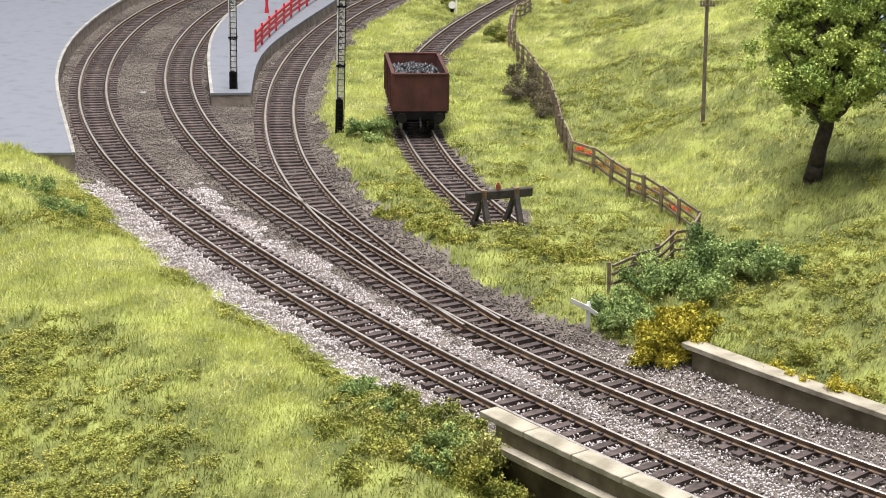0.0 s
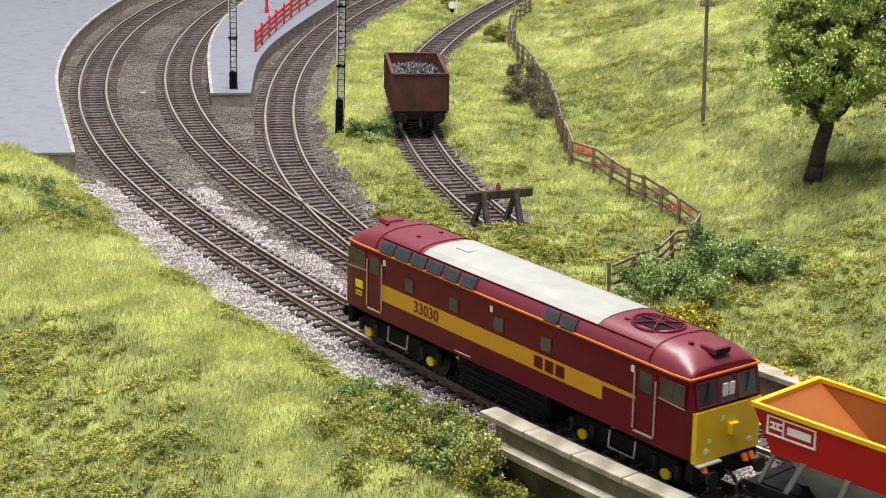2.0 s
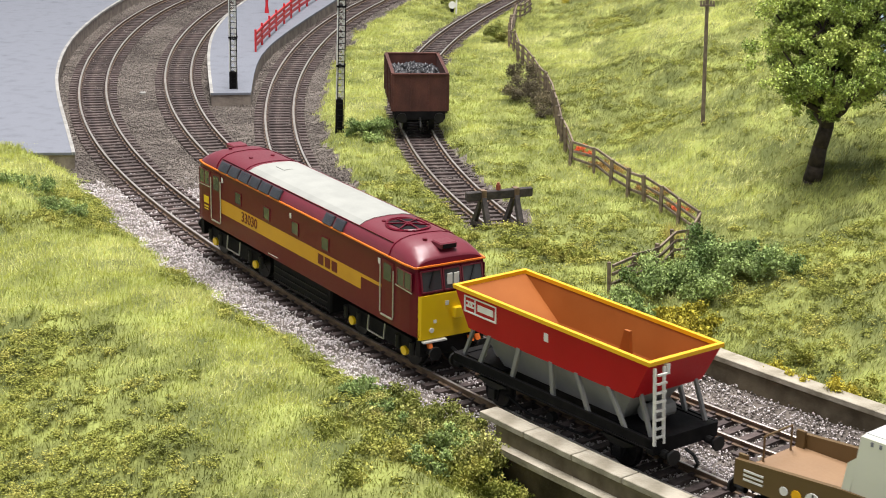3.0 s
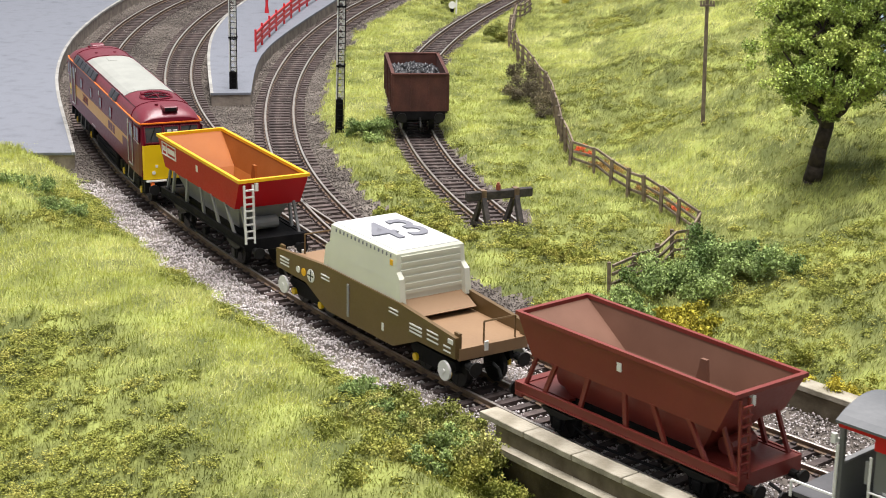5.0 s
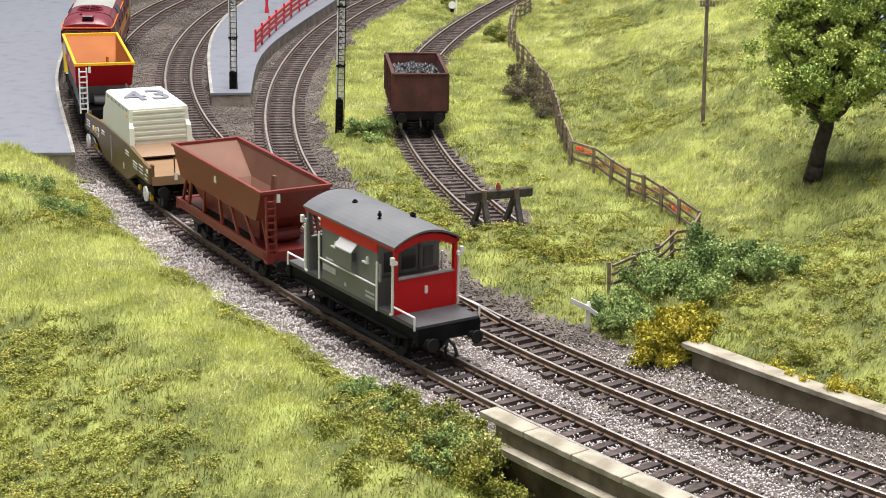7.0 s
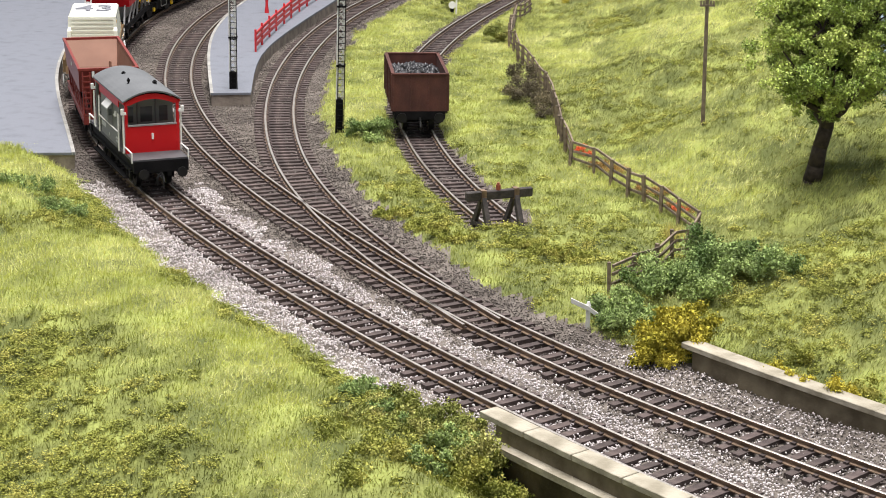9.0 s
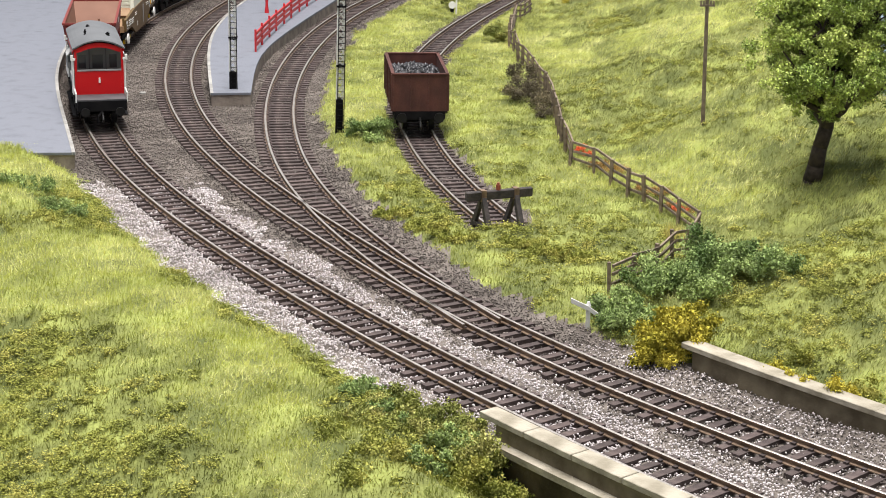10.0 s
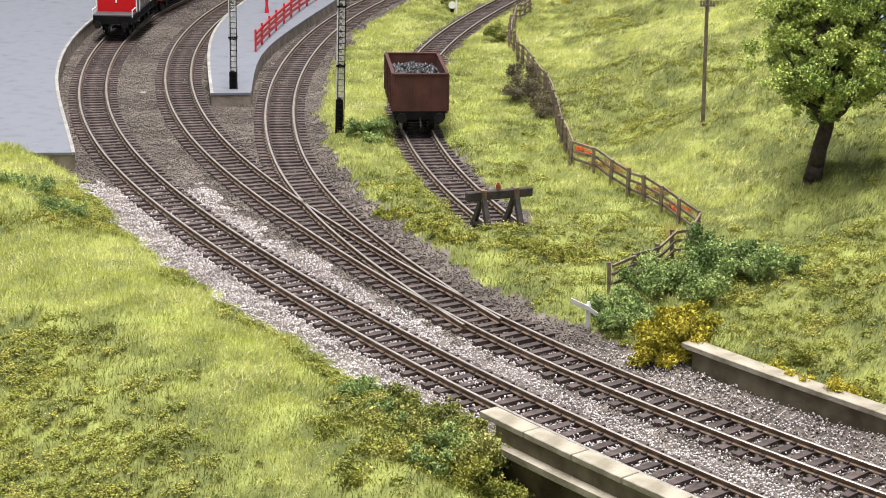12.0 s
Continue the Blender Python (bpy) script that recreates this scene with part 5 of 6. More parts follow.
def brake_van():
    t = thing("brake_van", "grey and red brake van with white handrails and curved grey roof", "brake van")
    boxes("platform", [(-52.5, 52.5, -16.5, 16.5, 19.2, 20.8)], M["floor_grey"], t)
    boxes("solebar", [(-52.5, 52.5, -15.5, -13, 14, 19.2), (-52.5, 52.5, 13, 15.5, 14, 19.2), (-53.4, -51, -16.5, 16.5, 13.2, 20.0), (51, 53.4, -16.5, 16.5, 13.2, 20.0), (-30, 30, -11, 11, 11, 19)], M["black"], t)
    body = boxes("cabin", [(-22.5, 22.5, -16.4, 16.4, 20.8, 51.0)], M["van_grey"], t, "dark grey planked cabin")
    for sg in (1, -1):
        y = sg * 16.45
        boxes("eaves_band", [(-23, 23, min(y, y + sg * 0.5), max(y, y + sg * 0.5), 45.6, 50.6)], M["van_red"], t)
        boxes("eaves_rail", [(-36, 36, min(sg * 15.6, sg * 17.2), max(sg * 15.6, sg * 17.2), 49.8, 51.6)], M["van_red"], t)
        bm = bmesh.new()
        w = sg * 21.0
        loft(bm, [[(-6.5, y, 30), (6.5, y, 30), (6.5, y, 44.5), (-6.5, y, 44.5)], [(-6.5, sg * 19.6, 33.5), (6.5, sg * 19.6, 33.5), (6.5, sg * 19.6, 41.0), (-6.5, sg * 19.6, 41.0)]])
        duck = part("lookout", bm, M["van_grey"], t, "projecting side lookout")
        bm = bmesh.new()
        loft(bm, [[(-6.8, y, 44.8), (6.8, y, 44.8), (6.8, sg * 20.0, 41.0), (-6.8, sg * 20.0, 41.0)], [(-6.8, y, 45.4), (6.8, y, 45.4), (6.8, sg * 20.0, 41.6), (-6.8, sg * 20.0, 41.6)]])
        part("lookout_roof", bm, M["pale_plate"], duck)
        boxes("lookout_window", [(-6.75, -6.3, min(sg * 17, sg * 19), max(sg * 17, sg * 19), 37.2, 41.2)], M["glass"], duck)
        # lamp irons and data bars
        bm = bmesh.new()
        for x in (12, -13.5):
            box(bm, x - 2.4, x - 1.6, y - 0.2, y + sg * 1.0 + 0.1, 38.5, 41.8)
            box(bm, x - 1.6, x + 2.0, y - 0.2, y + sg * 0.8 + 0.1, 38.5, 39.2)
        part("lamp_iron", bm, M["white_paint"], t)
        bm = bmesh.new()
        for q in ((13, 19, 29.8, 30.7), (13, 19, 31.2, 32.1), (11, 21.5, 25.6, 28.4), (-20.5, -13.5, 23, 24), (-20.5, -13.5, 25, 26), (2.0, 3.6, 22.8, 24.4)):
            box(bm, q[0], q[1], y - 0.15, y + 0.15, q[2], q[3])
        part("data_lettering", bm, M["pale_plate"], body, "pale lettering bars")
        # white handrails along the side
        bm = bmesh.new()
        yr = sg * 17.4
        bar_path(bm, [(23.5, yr, 43), (23.5, yr, 20.5)], 0.5, 5)
        bar_path(bm, [(-23.5, yr, 42), (-23.5, yr, 19.5)], 0.5, 5)
        bar_path(bm, [(23.5, yr, 30.8), (-23.5, yr, 30.8)], 0.45, 5)
        part("side_handrail", bm, M["white_paint"], t, "white handrail")
        for en in (1, -1):
            bm = bmesh.new()
            bar_path(bm, [(en * 35.6, yr, 43.5), (en * 35.6, yr, 21.5), (en * 34, yr, 21.0)], 0.6, 5)
            bar_path(bm, [(en * 36.5, yr - sg * 0.4, 25.0), (en * 51.8, yr - sg * 0.4, 25.0), (en * 51.8, yr - sg * 0.4, 19.0)], 0.5, 5)
            part("end_handrail", bm, M["white_paint"], t, "white handrail")
            bm = bmesh.new()
            box(bm, en * 36.6 - 0.8, en * 36.6 + 0.8, min(yr, yr + sg * 1.6), max(yr, yr + sg * 1.6), 44.2, 47.6)
            box(bm, en * 36.6 - 0.8, en * 36.6 + 0.8, min(yr - sg * 1.5, yr), max(yr - sg * 1.5, yr), 44.2, 45.6)
            part("lamp_bracket", bm, M["white_paint"], t)
            if sg > 0:
                bm = bmesh.new()
                box(bm, min(en * 23.8, en * 25.6), max(en * 23.8, en * 25.6), 16.2, 16.9, 33, 41)
                part("door_handrail", bm, M["hop_grey"], t)
            # corner posts and low veranda side
            boxes("corner_post", [(min(en * 34.2, en * 36), max(en * 34.2, en * 36), min(sg * 14.8, sg * 16.4), max(sg * 14.8, sg * 16.4), 20.8, 51)], M["van_red"] if en < 0 else M["van_grey"], t)
        for z, yy in ((13.6, 17.0), (7.0, 18.6)):
            boxes("footboard", [(-46 if z > 10 else -38, 46 if z > 10 else 38, min(sg * (yy - 3.4), sg * yy), max(sg * (yy - 3.4), sg * yy), z - 0.5, z + 0.3)], M["black"], t)
        for x in (-36, -14, 14, 36):
            bm = bmesh.new()
            rod(bm, (x, sg * 15, 16), (x, sg * 16.5, 6.6), 0.5, 4)
            part("footboard_bracket", bm, M["black"], t)
    for en in (1, -1):
        boxes("end_panel", [(min(en * 34.4, en * 35.8), max(en * 34.4, en * 35.8), -14.8, 14.8, 20.8, 36.6)], M["van_red"] if en < 0 else M["van_grey"], t, "red planked end panel" if en < 0 else "")
        boxes("panel_rail", [(min(en * 34.1, en * 36.1), max(en * 34.1, en * 36.1), -14.8, 14.8, 36.6, 37.4)], M["hop_grey"], t)
        bm = bmesh.new()
        arc = [(-16.4 + 32.8 * k / 10, 50.6 + 5.0 * math.sin(math.pi * k / 10) ** 0.8) for k in range(11)]
        loft(bm, [[(en * xx, y, z) for y, z in arc] + [(en * xx, y, max(49.2, z - 3.2)) for y, z in arc[::-1]] for xx in (34.4, 35.9)])
        part("end_brow", bm, M["van_red"], t)
        boxes("bulkhead_window", [(min(en * 22.4, en * 22.9), max(en * 22.4, en * 22.9), y0, y1, 36, 45) for y0, y1 in ((-13, -8), (-3.6, 3.6), (8, 13))], M["glass"], t)
        boxes("bulkhead_trim", [(min(en * 22.4, en * 23.1), max(en * 22.4, en * 23.1), -16, 16, 33.6, 34.6), (min(en * 22.4, en * 23.1), max(en * 22.4, en * 23.1), -6, -5.2, 21, 50), (min(en * 22.4, en * 23.1), max(en * 22.4, en * 23.1), 5.2, 6, 21, 50)], M["floor_grey"], t)
        if en < 0:
            boxes("lamp_plate", [(-36.4, -35.7, -0.6, 0.6, 28.6, 32.0)], M["white_paint"], t)
        bm = bmesh.new()
        bar_path(bm, [(en * 53, 0, 13), (en * 55, 3, 10), (en * 55, 3, 6)], 0.7, 5)
        part("vacuum_pipe", bm, M["black"], t)
    bm = bmesh.new()
    arc = [(-17.6 + 35.2 * k / 14, 51.4 + 5.6 * math.sin(math.pi * k / 14) ** 0.85) for k in range(15)]
    loft(bm, [[(x, y, z + 0.6) for y, z in arc] + [(x, y, z - 0.3) for y, z in arc[::-1]] for x in (-37, -12, 12, 37)])
    roof = part("roof", bm, M["van_roof"], t, "curved dark grey roof", True)
    roof.data.polygons.foreach_set("use_smooth", np.zeros(len(roof.data.polygons), dtype=bool))
    for x, y, hh, r in ((15, 3.5, 1.6, 1.1), (-10, 7.0, 3.0, 0.75), (-14, -8.0, 1.6, 1.1)):
        bm = bmesh.new()
        rod(bm, (x, y, 54.5), (x, y, 57 + hh), r * 0.7, 8)
        rod(bm, (x, y, 56.6 + hh * 0.4), (x, y, 56.6 + hh * 0.8), r * 1.3, 8)
        rod(bm, (x, y, 54.5), (x, y, 56.8), r * 1.3, 8)
        part("roof_vent", bm, M["black"], roof)
    for x in (-31, 31):
        wheelset(t, x, 6.4)
    axleguards(t, (-31, 31), 6.4, 12.6, 15)
    buffers(t, 53, 13.5, 11.5)
    return t


def mineral_wagon():
    t = thing("mineral_wagon", "weathered brown mineral wagon loaded with coal on the siding", "wagon")
    L, Wd, z0, z1 = 33.5, 16.2, 14.5, 36.2
    boxes("floor", [(-L, L, -Wd, Wd, z0 - 1, z0)], M["black"], t)
    for sg in (1, -1):
        s = boxes("side", [(-L, L, min(sg * Wd, sg * (Wd - 1)), max(sg * Wd, sg * (Wd - 1)), z0, z1)], M["wagon_brown"], t)
        bm = bmesh.new()
        for x in (-32.6, -20, -8, 8, 20, 32.6):
            box(bm, x - 0.8, x + 0.8, min(sg * Wd, sg * (Wd + 0.9)), max(sg * Wd, sg * (Wd + 0.9)), z0, z1)
        box(bm, -L, L, min(sg * (Wd - 1.2), sg * (Wd + 0.7)), max(sg * (Wd - 1.2), sg * (Wd + 0.7)), z1, z1 + 0.9)
        part("stanchions", bm, M["wagon_brown"], s)
        e = boxes("end", [(min(sg * L, sg * (L - 1)), max(sg * L, sg * (L - 1)), -Wd + 1, Wd - 1, z0, z1)], M["wagon_brown"], t)
        bm = bmesh.new()
        for y in (-15.4, -5.3, 5.3, 15.4):
            box(bm, min(sg * L, sg * (L + 0.5)), max(sg * L, sg * (L + 0.5)), y - 0.45, y + 0.45, z0, z1)
        box(bm, min(sg * (L - 1.2), sg * (L + 0.7)), max(sg * (L - 1.2), sg * (L + 0.7)), -Wd, Wd, z1, z1 + 0.9)
        part("end_ribs", bm, M["wagon_brown"], e)
        boxes("solebar", [(-L, L, min(sg * 11, sg * 13), max(sg * 11, sg * 13), 10.5, 13.5)], M["black"], t)
        boxes("headstock", [(min(sg * L, sg * (L - 2)), max(sg * L, sg * (L - 2)), -15, 15, 9.5, 13.6)], M["black"], t)
    boxes("coal_bed", [(-L + 1, L - 1, -Wd + 1, Wd - 1, z0, 27.5)], M["coal"], t)
    n = 620
    p = np.stack([np.random.uniform(-L + 2, L - 2, n), np.random.uniform(-Wd + 2, Wd - 2, n), np.zeros(n)], 1)
    p[:, 2] = 28 + 5.2 * (1 - (np.abs(p[:, 0]) / L) ** 2) * (1 - (np.abs(p[:, 1]) / Wd) ** 2) + np.random.uniform(-0.8, 0.9, n)
    c = stones("coal", "loose lumps of black coal", p, 2.3, M["coal"], "")
    c.parent = t
    for x in (-18, 18):
        wheelset(t, x, 6.0, rolls=False)
    axleguards(t, (-18, 18), 6.0, 12.4, 12)
    brake_gear(t, -12, 12, 7.5, 13)
    buffers(t, L, 11.5, 11.0)
    return t


loco = locomotive()
red_hopper = hopper("red and grey hopper wagon with yellow rim and white ladder", "hop_red", "hop_grey", "hop_tan", "rim_yellow", "black", "white_paint", True)
flask = flask_wagon()
brown_hopper = hopper("bauxite brown hopper wagon, empty inside", "bauxite", "bauxite", "bauxite_in", "bauxite", "bauxite", "bauxite", False)
van = brake_van()
coal_wagon = mineral_wagon()
settle(loco, 1.05, 0.89, 0.862)
settle(red_hopper, 1.0, 0.90, 0.8625)
settle(brown_hopper, 1.0, 0.90, 0.8625)
settle(flask, 0.925, 0.95, 0.905)
settle(van, 0.96, 0.87, 0.885)


def stand(track, s, base):
    """Pose of a vehicle whose two axles or bogies, base mm apart, sit on the track round s."""
    a, _ = on(track, s - base / 2)
    b, _ = on(track, s + base / 2)
    d = b - a
    c = (a + b) / 2
    return mm(c.x, c.y, 0, math.degrees(math.atan2(d.y, d.x)))


o, s_w = offset(SIDING, np.array([-20.2]), np.array([1090.9]))
coal_wagon.matrix_world = stand(SIDING, float(s_w[0]), 36)


# ---- lineside things ----
def buffer_stop():
    m = mm(26.9, 867.0, 0, 112)
    t = thing("buffer_stop", "dark timber buffer stop with a red lamp", "buffer stop", m=m)
    bm = bmesh.new()
    box(bm, -1.4, 1.6, -17.5, 17.5, 13.6, 18.0)
    bevel(bm, 0.4)
    beam = part("beam", bm, M["beam_wood"], t)
    for y in (-8.65, 8.65):
        for xa, xb, w in ((12.0, 0.6, 0.9), (-10.0, -0.8, 1.2)):
            bm = bmesh.new()
            loft(bm, [[(xa - 2.0, y - w, -3.5), (xa + 2.0, y - w, -3.5), (xa + 2.0, y + w, -3.5), (xa - 2.0, y + w, -3.5)], [(xb - 1.3, y - w, 15), (xb + 1.3, y - w, 15), (xb + 1.3, y + w, 15), (xb - 1.3, y + w, 15)]])
            part("raking_strut", bm, M["beam_wood"], t)
        bm = bmesh.new()
        box(bm, -9.5, 12.4, y - 1.0, y + 1.0, -1.0, 0.8)
        part("tie_bar", bm, M["beam_wood"], t)
        bm = bmesh.new()
        box(bm, -1.9, 2.1, y - 1.3, y + 1.3, 13.0, 18.5)
        part("strap", bm, M["rail_web"], beam)
    bm = bmesh.new()
    rod(bm, (0, 0.6, 18), (0, 0.6, 20.6), 1.2, 10)
    rod(bm, (0, 0.6, 20.6), (0, 0.6, 21.6), 0.7, 8)
    part("lamp", bm, M["lamp_dull"], t, "small dull red lamp")


buffer_stop()


def lattice_signal(x, y, black_to, h=118, lean=0.0):
    t = thing("signal_post", "white lattice signal post with black base and ladder", "signal post", "lattice signal posts", m=mm(x, y, ground_z(x, y) + 0.5) @ pose(0, 0, 0, 0, lean, 0))
    bm = bmesh.new()
    box(bm, -2.2, 2.2, -2.2, 2.2, -3, black_to)
    bevel(bm, 0.2)
    part("base", bm, M["black"], t)
    for a, b in ((-1, -1), (1, -1), (1, 1), (-1, 1)):
        part("upright", (lambda m_: (box(m_, a * 1.9 - 0.3, a * 1.9 + 0.3, b * 1.9 - 0.3, b * 1.9 + 0.3, black_to, h), m_)[1])(bmesh.new()), M["white_paint"], t)
    bm = bmesh.new()
    k, z = 0, black_to
    while z < h - 4:
        for sg in (-1, 1):
            rod(bm, (-1.9, sg * 1.9, z), (1.9, sg * 1.9, z + 4), 0.3, 4)
            rod(bm, (1.9, sg * 1.9, z), (-1.9, sg * 1.9, z + 4), 0.3, 4)
            rod(bm, (sg * 1.9, -1.9, z), (sg * 1.9, 1.9, z + 4), 0.3, 4)
        z += 4
        k += 1
    tagged(part("lattice", bm, M["white_paint"], t), kind="stuff")
    bm = bmesh.new()
    for xx in (-1.0, 2.9):
        box(bm, xx - 0.25, xx + 0.25, -3.2, -2.7, 0, h)
    z = 3
    while z < h:
        box(bm, -1.0, 2.9, -3.15, -2.75, z - 0.2, z + 0.2)
        z += 3.6
    for z in (40, 75):
        box(bm, -2.4, 3.2, -3.2, 2.4, z - 0.5, z + 0.5)
    part("ladder", bm, M["black"], t, "thin black ladder")


lattice_signal(-136.9, 1161.6, 18)
lattice_signal(-63.2, 1068.0, 20, 130, 0.8)


def telegraph_pole(x, y):
    t = thing("telegraph_pole", "weathered timber telegraph pole with cross-arms", "telegraph pole", m=mm(x, y, ground_z(x, y)) @ pose(0, 0, 0, 0, -1.3, 0))
    bm = bmesh.new()
    rod(bm, (0, 0, -4), (0, 0, 94), 1.25, 8, 0.95)
    part("pole", bm, M["pole_wood"], t)
    for z in (69, 75, 81):
        arm = boxes("cross_arm", [(-4.2, 4.2, -1.7, -0.9, z - 0.6, z + 0.6)], M["pole_wood"], t)
        for xx in (-3.6, -2, 2, 3.6):
            bm = bmesh.new()
            rod(bm, (xx, -1.3, z + 0.6), (xx, -1.3, z + 2.6), 0.5, 6)
            part("insulator", bm, M["pole_wood"], arm)


telegraph_pole(148.5, 1038)


def fence():
    t = thing("paddock_fence", "weathered brown timber post-and-rail fence", "fence")
    rng = random.Random(8)
    pts = [Vector(p) for p in FENCE_LINE]
    line = []
    for a, b in zip(pts, pts[1:]):
        k = max(1, round((b - a).length / 20))
        line += [a + (b - a) * (i / k) for i in range(k)]
    line.append(pts[-1])
    tops = []
    for p in line:
        z = ground_z(p.x, p.y)
        bm = bmesh.new()
        box(bm, -0.8, 0.8, -0.8, 0.8, -4, 14.6 + rng.uniform(-0.8, 0.8))
        ob = part("post", bm, M["fence_wood"], t)
        ob.matrix_basis = mm(p.x, p.y, z, rng.uniform(0, 90)) @ pose(0, 0, 0, rng.uniform(-3, 3), rng.uniform(-3, 3), 0)
        tops.append(Vector((p.x, p.y, z)))
    for a, b in zip(tops, tops[1:]):
        for z in (4.2, 8.6, 13.0):
            d = (b - a).normalized()
            n = Vector((-d.y, d.x, 0)).normalized()
            bm = bmesh.new()
            e = [Vector((0, 0, rng.uniform(-0.5, 0.5))) for _ in range(2)]
            rings = []
            for q, ee in ((a, e[0]), (b, e[1])):
                c = q + ee + n * -1.3 + Vector((0, 0, z))
                rings.append([c + n * -0.45 + Vector((0, 0, -0.62)), c + n * 0.45 + Vector((0, 0, -0.62)), c + n * 0.45 + Vector((0, 0, 0.62)), c + n * -0.45 + Vector((0, 0, 0.62))])
            loft(bm, rings)
            part("rail_board", bm, M["fence_wood"], t)


fence()


def marker_post():
    t = thing("gradient_post", "small white lineside gradient post with two arms", "marker post", m=mm(60.7, 723.1, ground_z(60.7, 723.1)))
    boxes("post", [(-0.9, 0.9, -0.9, 0.9, -3, 10.5)], M["white_paint"], t, bev=0.2)
    bm = bmesh.new()
    rod(bm, (0, 0, 10.2), (0, 0, 12), 1.2, 8, 0.5)
    part("cap", bm, M["white_paint"], t)
    for sg, dz, l in ((-1, 3.4, 7.5), (1, -5.0, 7.0)):
        bm = bmesh.new()
        loft(bm, [[(0, -1.5, 8.4), (0, -0.7, 8.4), (0, -0.7, 10.4), (0, -1.5, 10.4)], [(sg * l, -1.5, 8.4 + dz), (sg * l, -0.7, 8.4 + dz), (sg * l, -0.7, 10.4 + dz), (sg * l, -1.5, 10.4 + dz)]])
        part("arm", bm, M["white_paint"], t)


marker_post()


def platform_fence():
    t = thing("platform_fence", "bright red slatted platform fence", "fence")
    pts = [Vector(p) for p in curve_points([(-135.8, 1291.2), (-133, 1339.1), (-127.4, 1400.3), (-119.7, 1470), (-109.6, 1534.4), (-97.9, 1590.2)], 11)]
    for i, p in enumerate(pts):
        boxes("post", [(p.x - 0.7, p.x + 0.7, p.y - 0.7, p.y + 0.7, 5, 21)], M["red_paint"], t)
    for a, b in zip(pts, pts[1:]):
        for z in (9.5, 13.5, 17.5):
            bm = bmesh.new()
            n = Vector((-(b - a).y, (b - a).x)).normalized() * 0.5
            loft(bm, [[(*(a - n), z - 1.1), (*(a + n), z - 1.1), (*(a + n), z + 1.1), (*(a - n), z + 1.1)], [(*(b - n), z - 1.1), (*(b + n), z - 1.1), (*(b + n), z + 1.1), (*(b - n), z + 1.1)]])
            part("slat", bm, M["red_paint"], t)


platform_fence()


def canopy_post(x, y):
    t = thing("canopy_post", "slim dark red cast-iron platform post", "post", "platform posts", m=mm(x, y, 5))
    bm = bmesh.new()
    rod(bm, (0, 0, 0), (0, 0, 60), 1.1, 10)
    part("shaft", bm, M["red_paint"], t)
    bm = bmesh.new()
    rod(bm, (0, 0, 0), (0, 0, 5), 1.8, 10, 1.3)
    part("plinth", bm, M["red_paint"], t)


canopy_post(-144.5, 1461.8)


def bench(x, y, rz):
    t = thing("platform_bench", "red slatted platform bench", "bench", m=mm(x, y, 6, rz))
    for k in range(3):
        boxes("seat_slat", [(-12, 12, -4 + k * 2.6, -2 + k * 2.6, 6.0, 6.8)], M["red_paint"], t)
        boxes("back_slat", [(-12, 12, 4.0, 4.8, 8 + k * 2.6, 10 + k * 2.6)], M["red_paint"], t)
    for x0 in (-10, 10):
        boxes("end_frame", [(x0 - 0.7, x0 + 0.7, -4, -3, 0, 6), (x0 - 0.7, x0 + 0.7, 3.2, 4, 0, 15), (x0 - 0.7, x0 + 0.7, -4, 4, 5.2, 6)], M["black"], t)


bench(-373.3, 1555.5, 10)
t_bin = thing("litter_bin", "small red platform litter bin", "bin", m=mm(-336.8, 1541.6, 6))
bm = bmesh.new()
rod(bm, (0, 0, 0), (0, 0, 11), 2.6, 12, 3.0)
part("drum", bm, M["red_paint"], t_bin)
bm = bmesh.new()
rod(bm, (0, 0, 11), (0, 0, 12), 3.2, 12)
part("rim", bm, M["black"], t_bin)
bm = bmesh.new()
rod(bm, (0, 0, 0), (0.4, 0, 11), 1.3, 8)
rod(bm, (0.4, 0, 11), (0.4, 0, 19), 2.2, 8, 2.6)
rod(bm, (0.4, 0, 19), (0.4, 0, 23), 1.3, 8)
fig = tagged(part("model_figure", bm, M["figure"]), "plain little standing model figure on the platform", "figure")
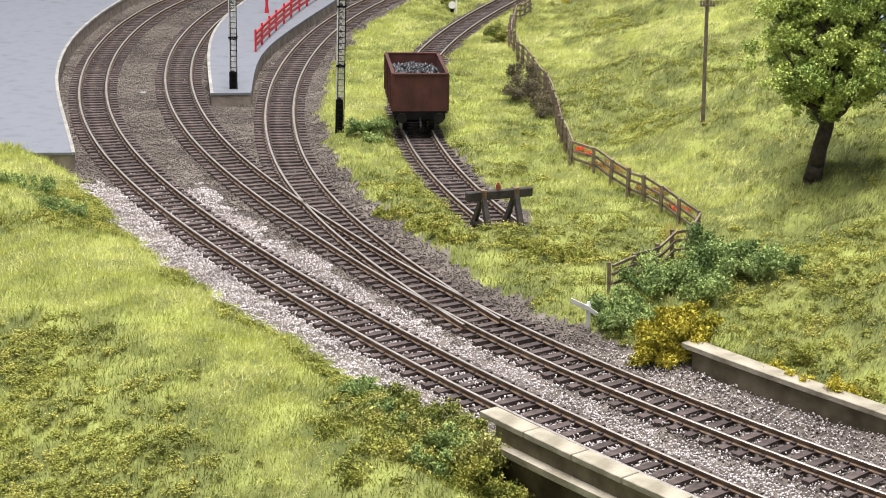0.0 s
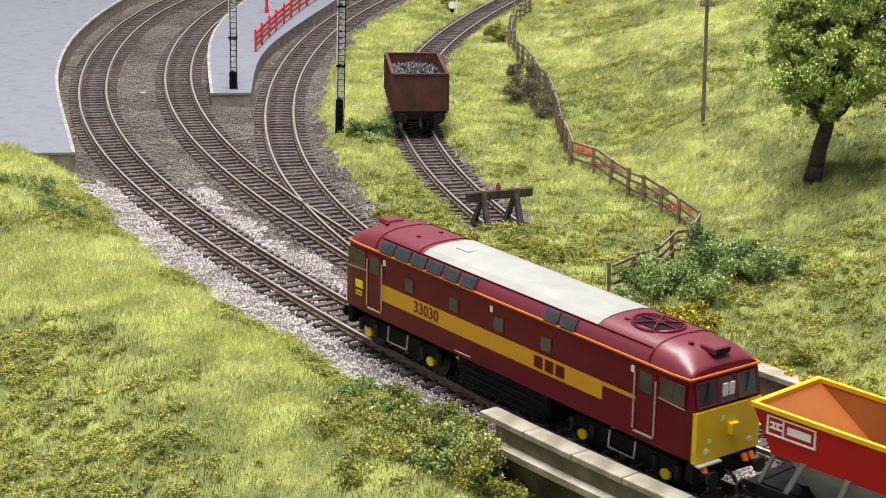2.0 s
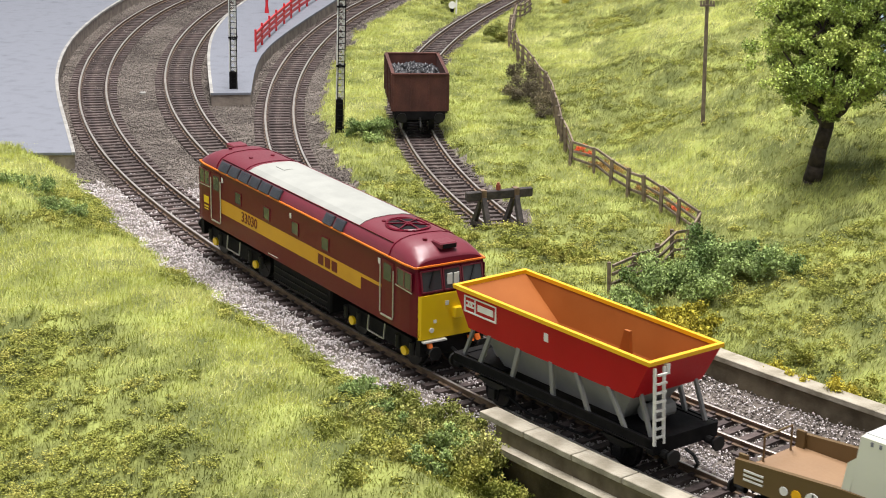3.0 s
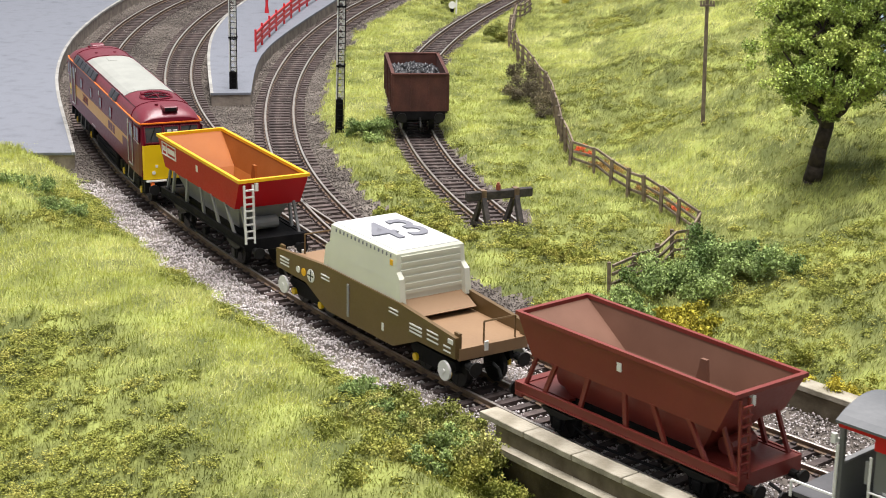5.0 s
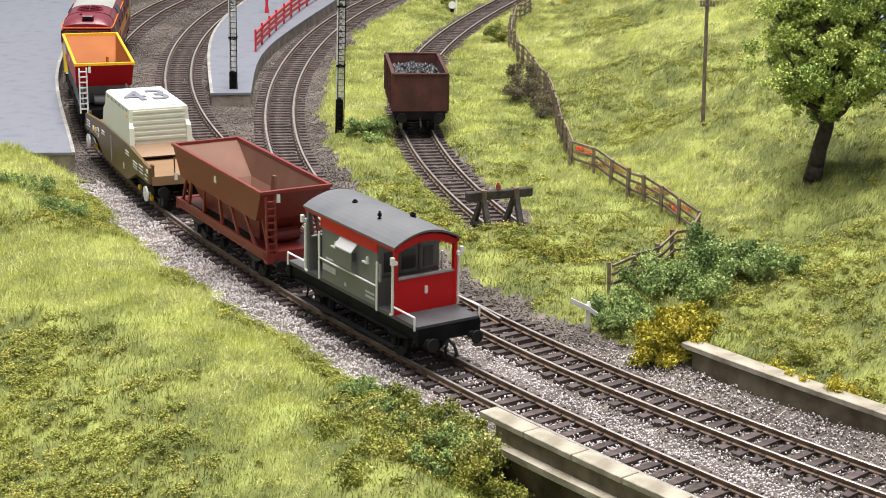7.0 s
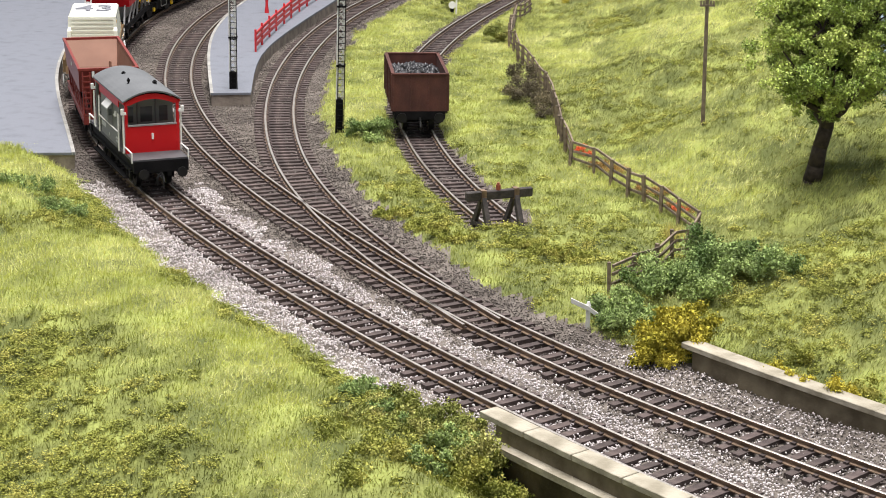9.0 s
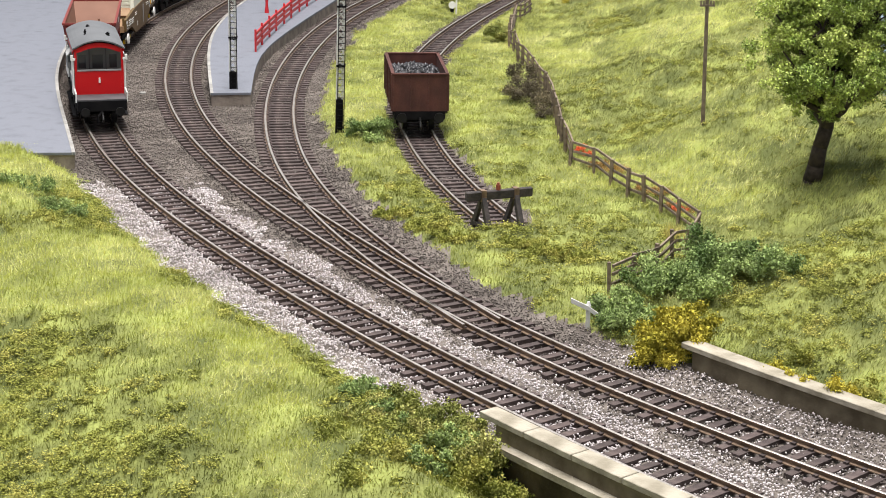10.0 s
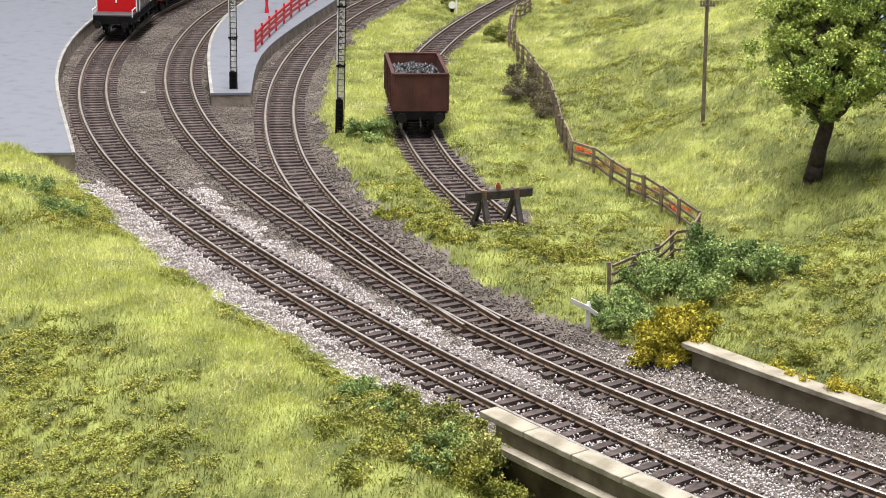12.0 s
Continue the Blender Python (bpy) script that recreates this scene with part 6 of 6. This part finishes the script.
fig.matrix_world = mm(-323.2, 1523.7, 6)


def ground_signal(x, y):
    t = thing("ground_signal", "small black and white ground disc signal", "signal", m=mm(x, y, ground_z(x, y)))
    boxes("body", [(-1.5, 1.5, -1.5, 1.5, -2, 7)], M["black"], t)
    bm = bmesh.new()
    rod(bm, (0, -1.6, 9), (0, -2.2, 9), 3.0, 14)
    part("disc", bm, M["white_paint"], t)
    bm = bmesh.new()
    rod(bm, (3.5, 0, -2), (3.5, 0, 13), 0.8, 6)
    part("stem", bm, M["white_paint"], t)


ground_signal(3.7, 1515.7)
bm = bmesh.new()
box(bm, -2.0, 2.0, -1.4, 1.4, 0, 1.6)
bevel(bm, 0.5)
chip = tagged(part("pale_stone", bm, M["edging"]), "single pale lump of stone on the ballast", "stone")
chip.matrix_world = mm(-197.9, 1178.6, -3.6, 30)


# ---- what moves: the train rolls along the main line ----
def motions():
    # seconds and place of the van's middle along the main line
    times = [0.0, 1.5, 3.0, 5.0, 6.0, 9.0, 12.0]
    places = [-309, -97, 116.7, 386, 524, 960, 1416]
    rows = [0.25 * k for k in range(49)]
    layout = ((van, 0, 62), (brown_hopper, 121, 66), (flask, 271.5, 96), (red_hopper, 426, 66), (loco, 595.5, 126))
    for ob, ahead, base in layout:
        walk(ob, [(t, stand_anywhere(float(np.interp(t, times, places)) + ahead, base)) for t in rows])
    for ob, x, r in AXLES:
        x = ob.location.x / S
        turns = []
        for k in range(181):
            t = k / 15
            a = float(np.interp(t, times, places)) / r
            turns.append((t, mm(x, 0, r) @ Matrix.Rotation(a, 4, "Y")))
        walk(ob, turns)


def stand_anywhere(s, base):
    """As stand(), on the main line, running straight on past its ends."""
    def at(q):
        p, d = on(MAIN, min(max(q, 0.0), MAIN["len"] - 2))
        over = min(q, 0.0) + max(q - MAIN["len"] + 2, 0.0)
        return p + d * over
    a, b = at(s - base / 2), at(s + base / 2)
    d, c = b - a, (a + b) / 2
    return mm(c.x, c.y, 0, math.degrees(math.atan2(d.y, d.x)))


motions()
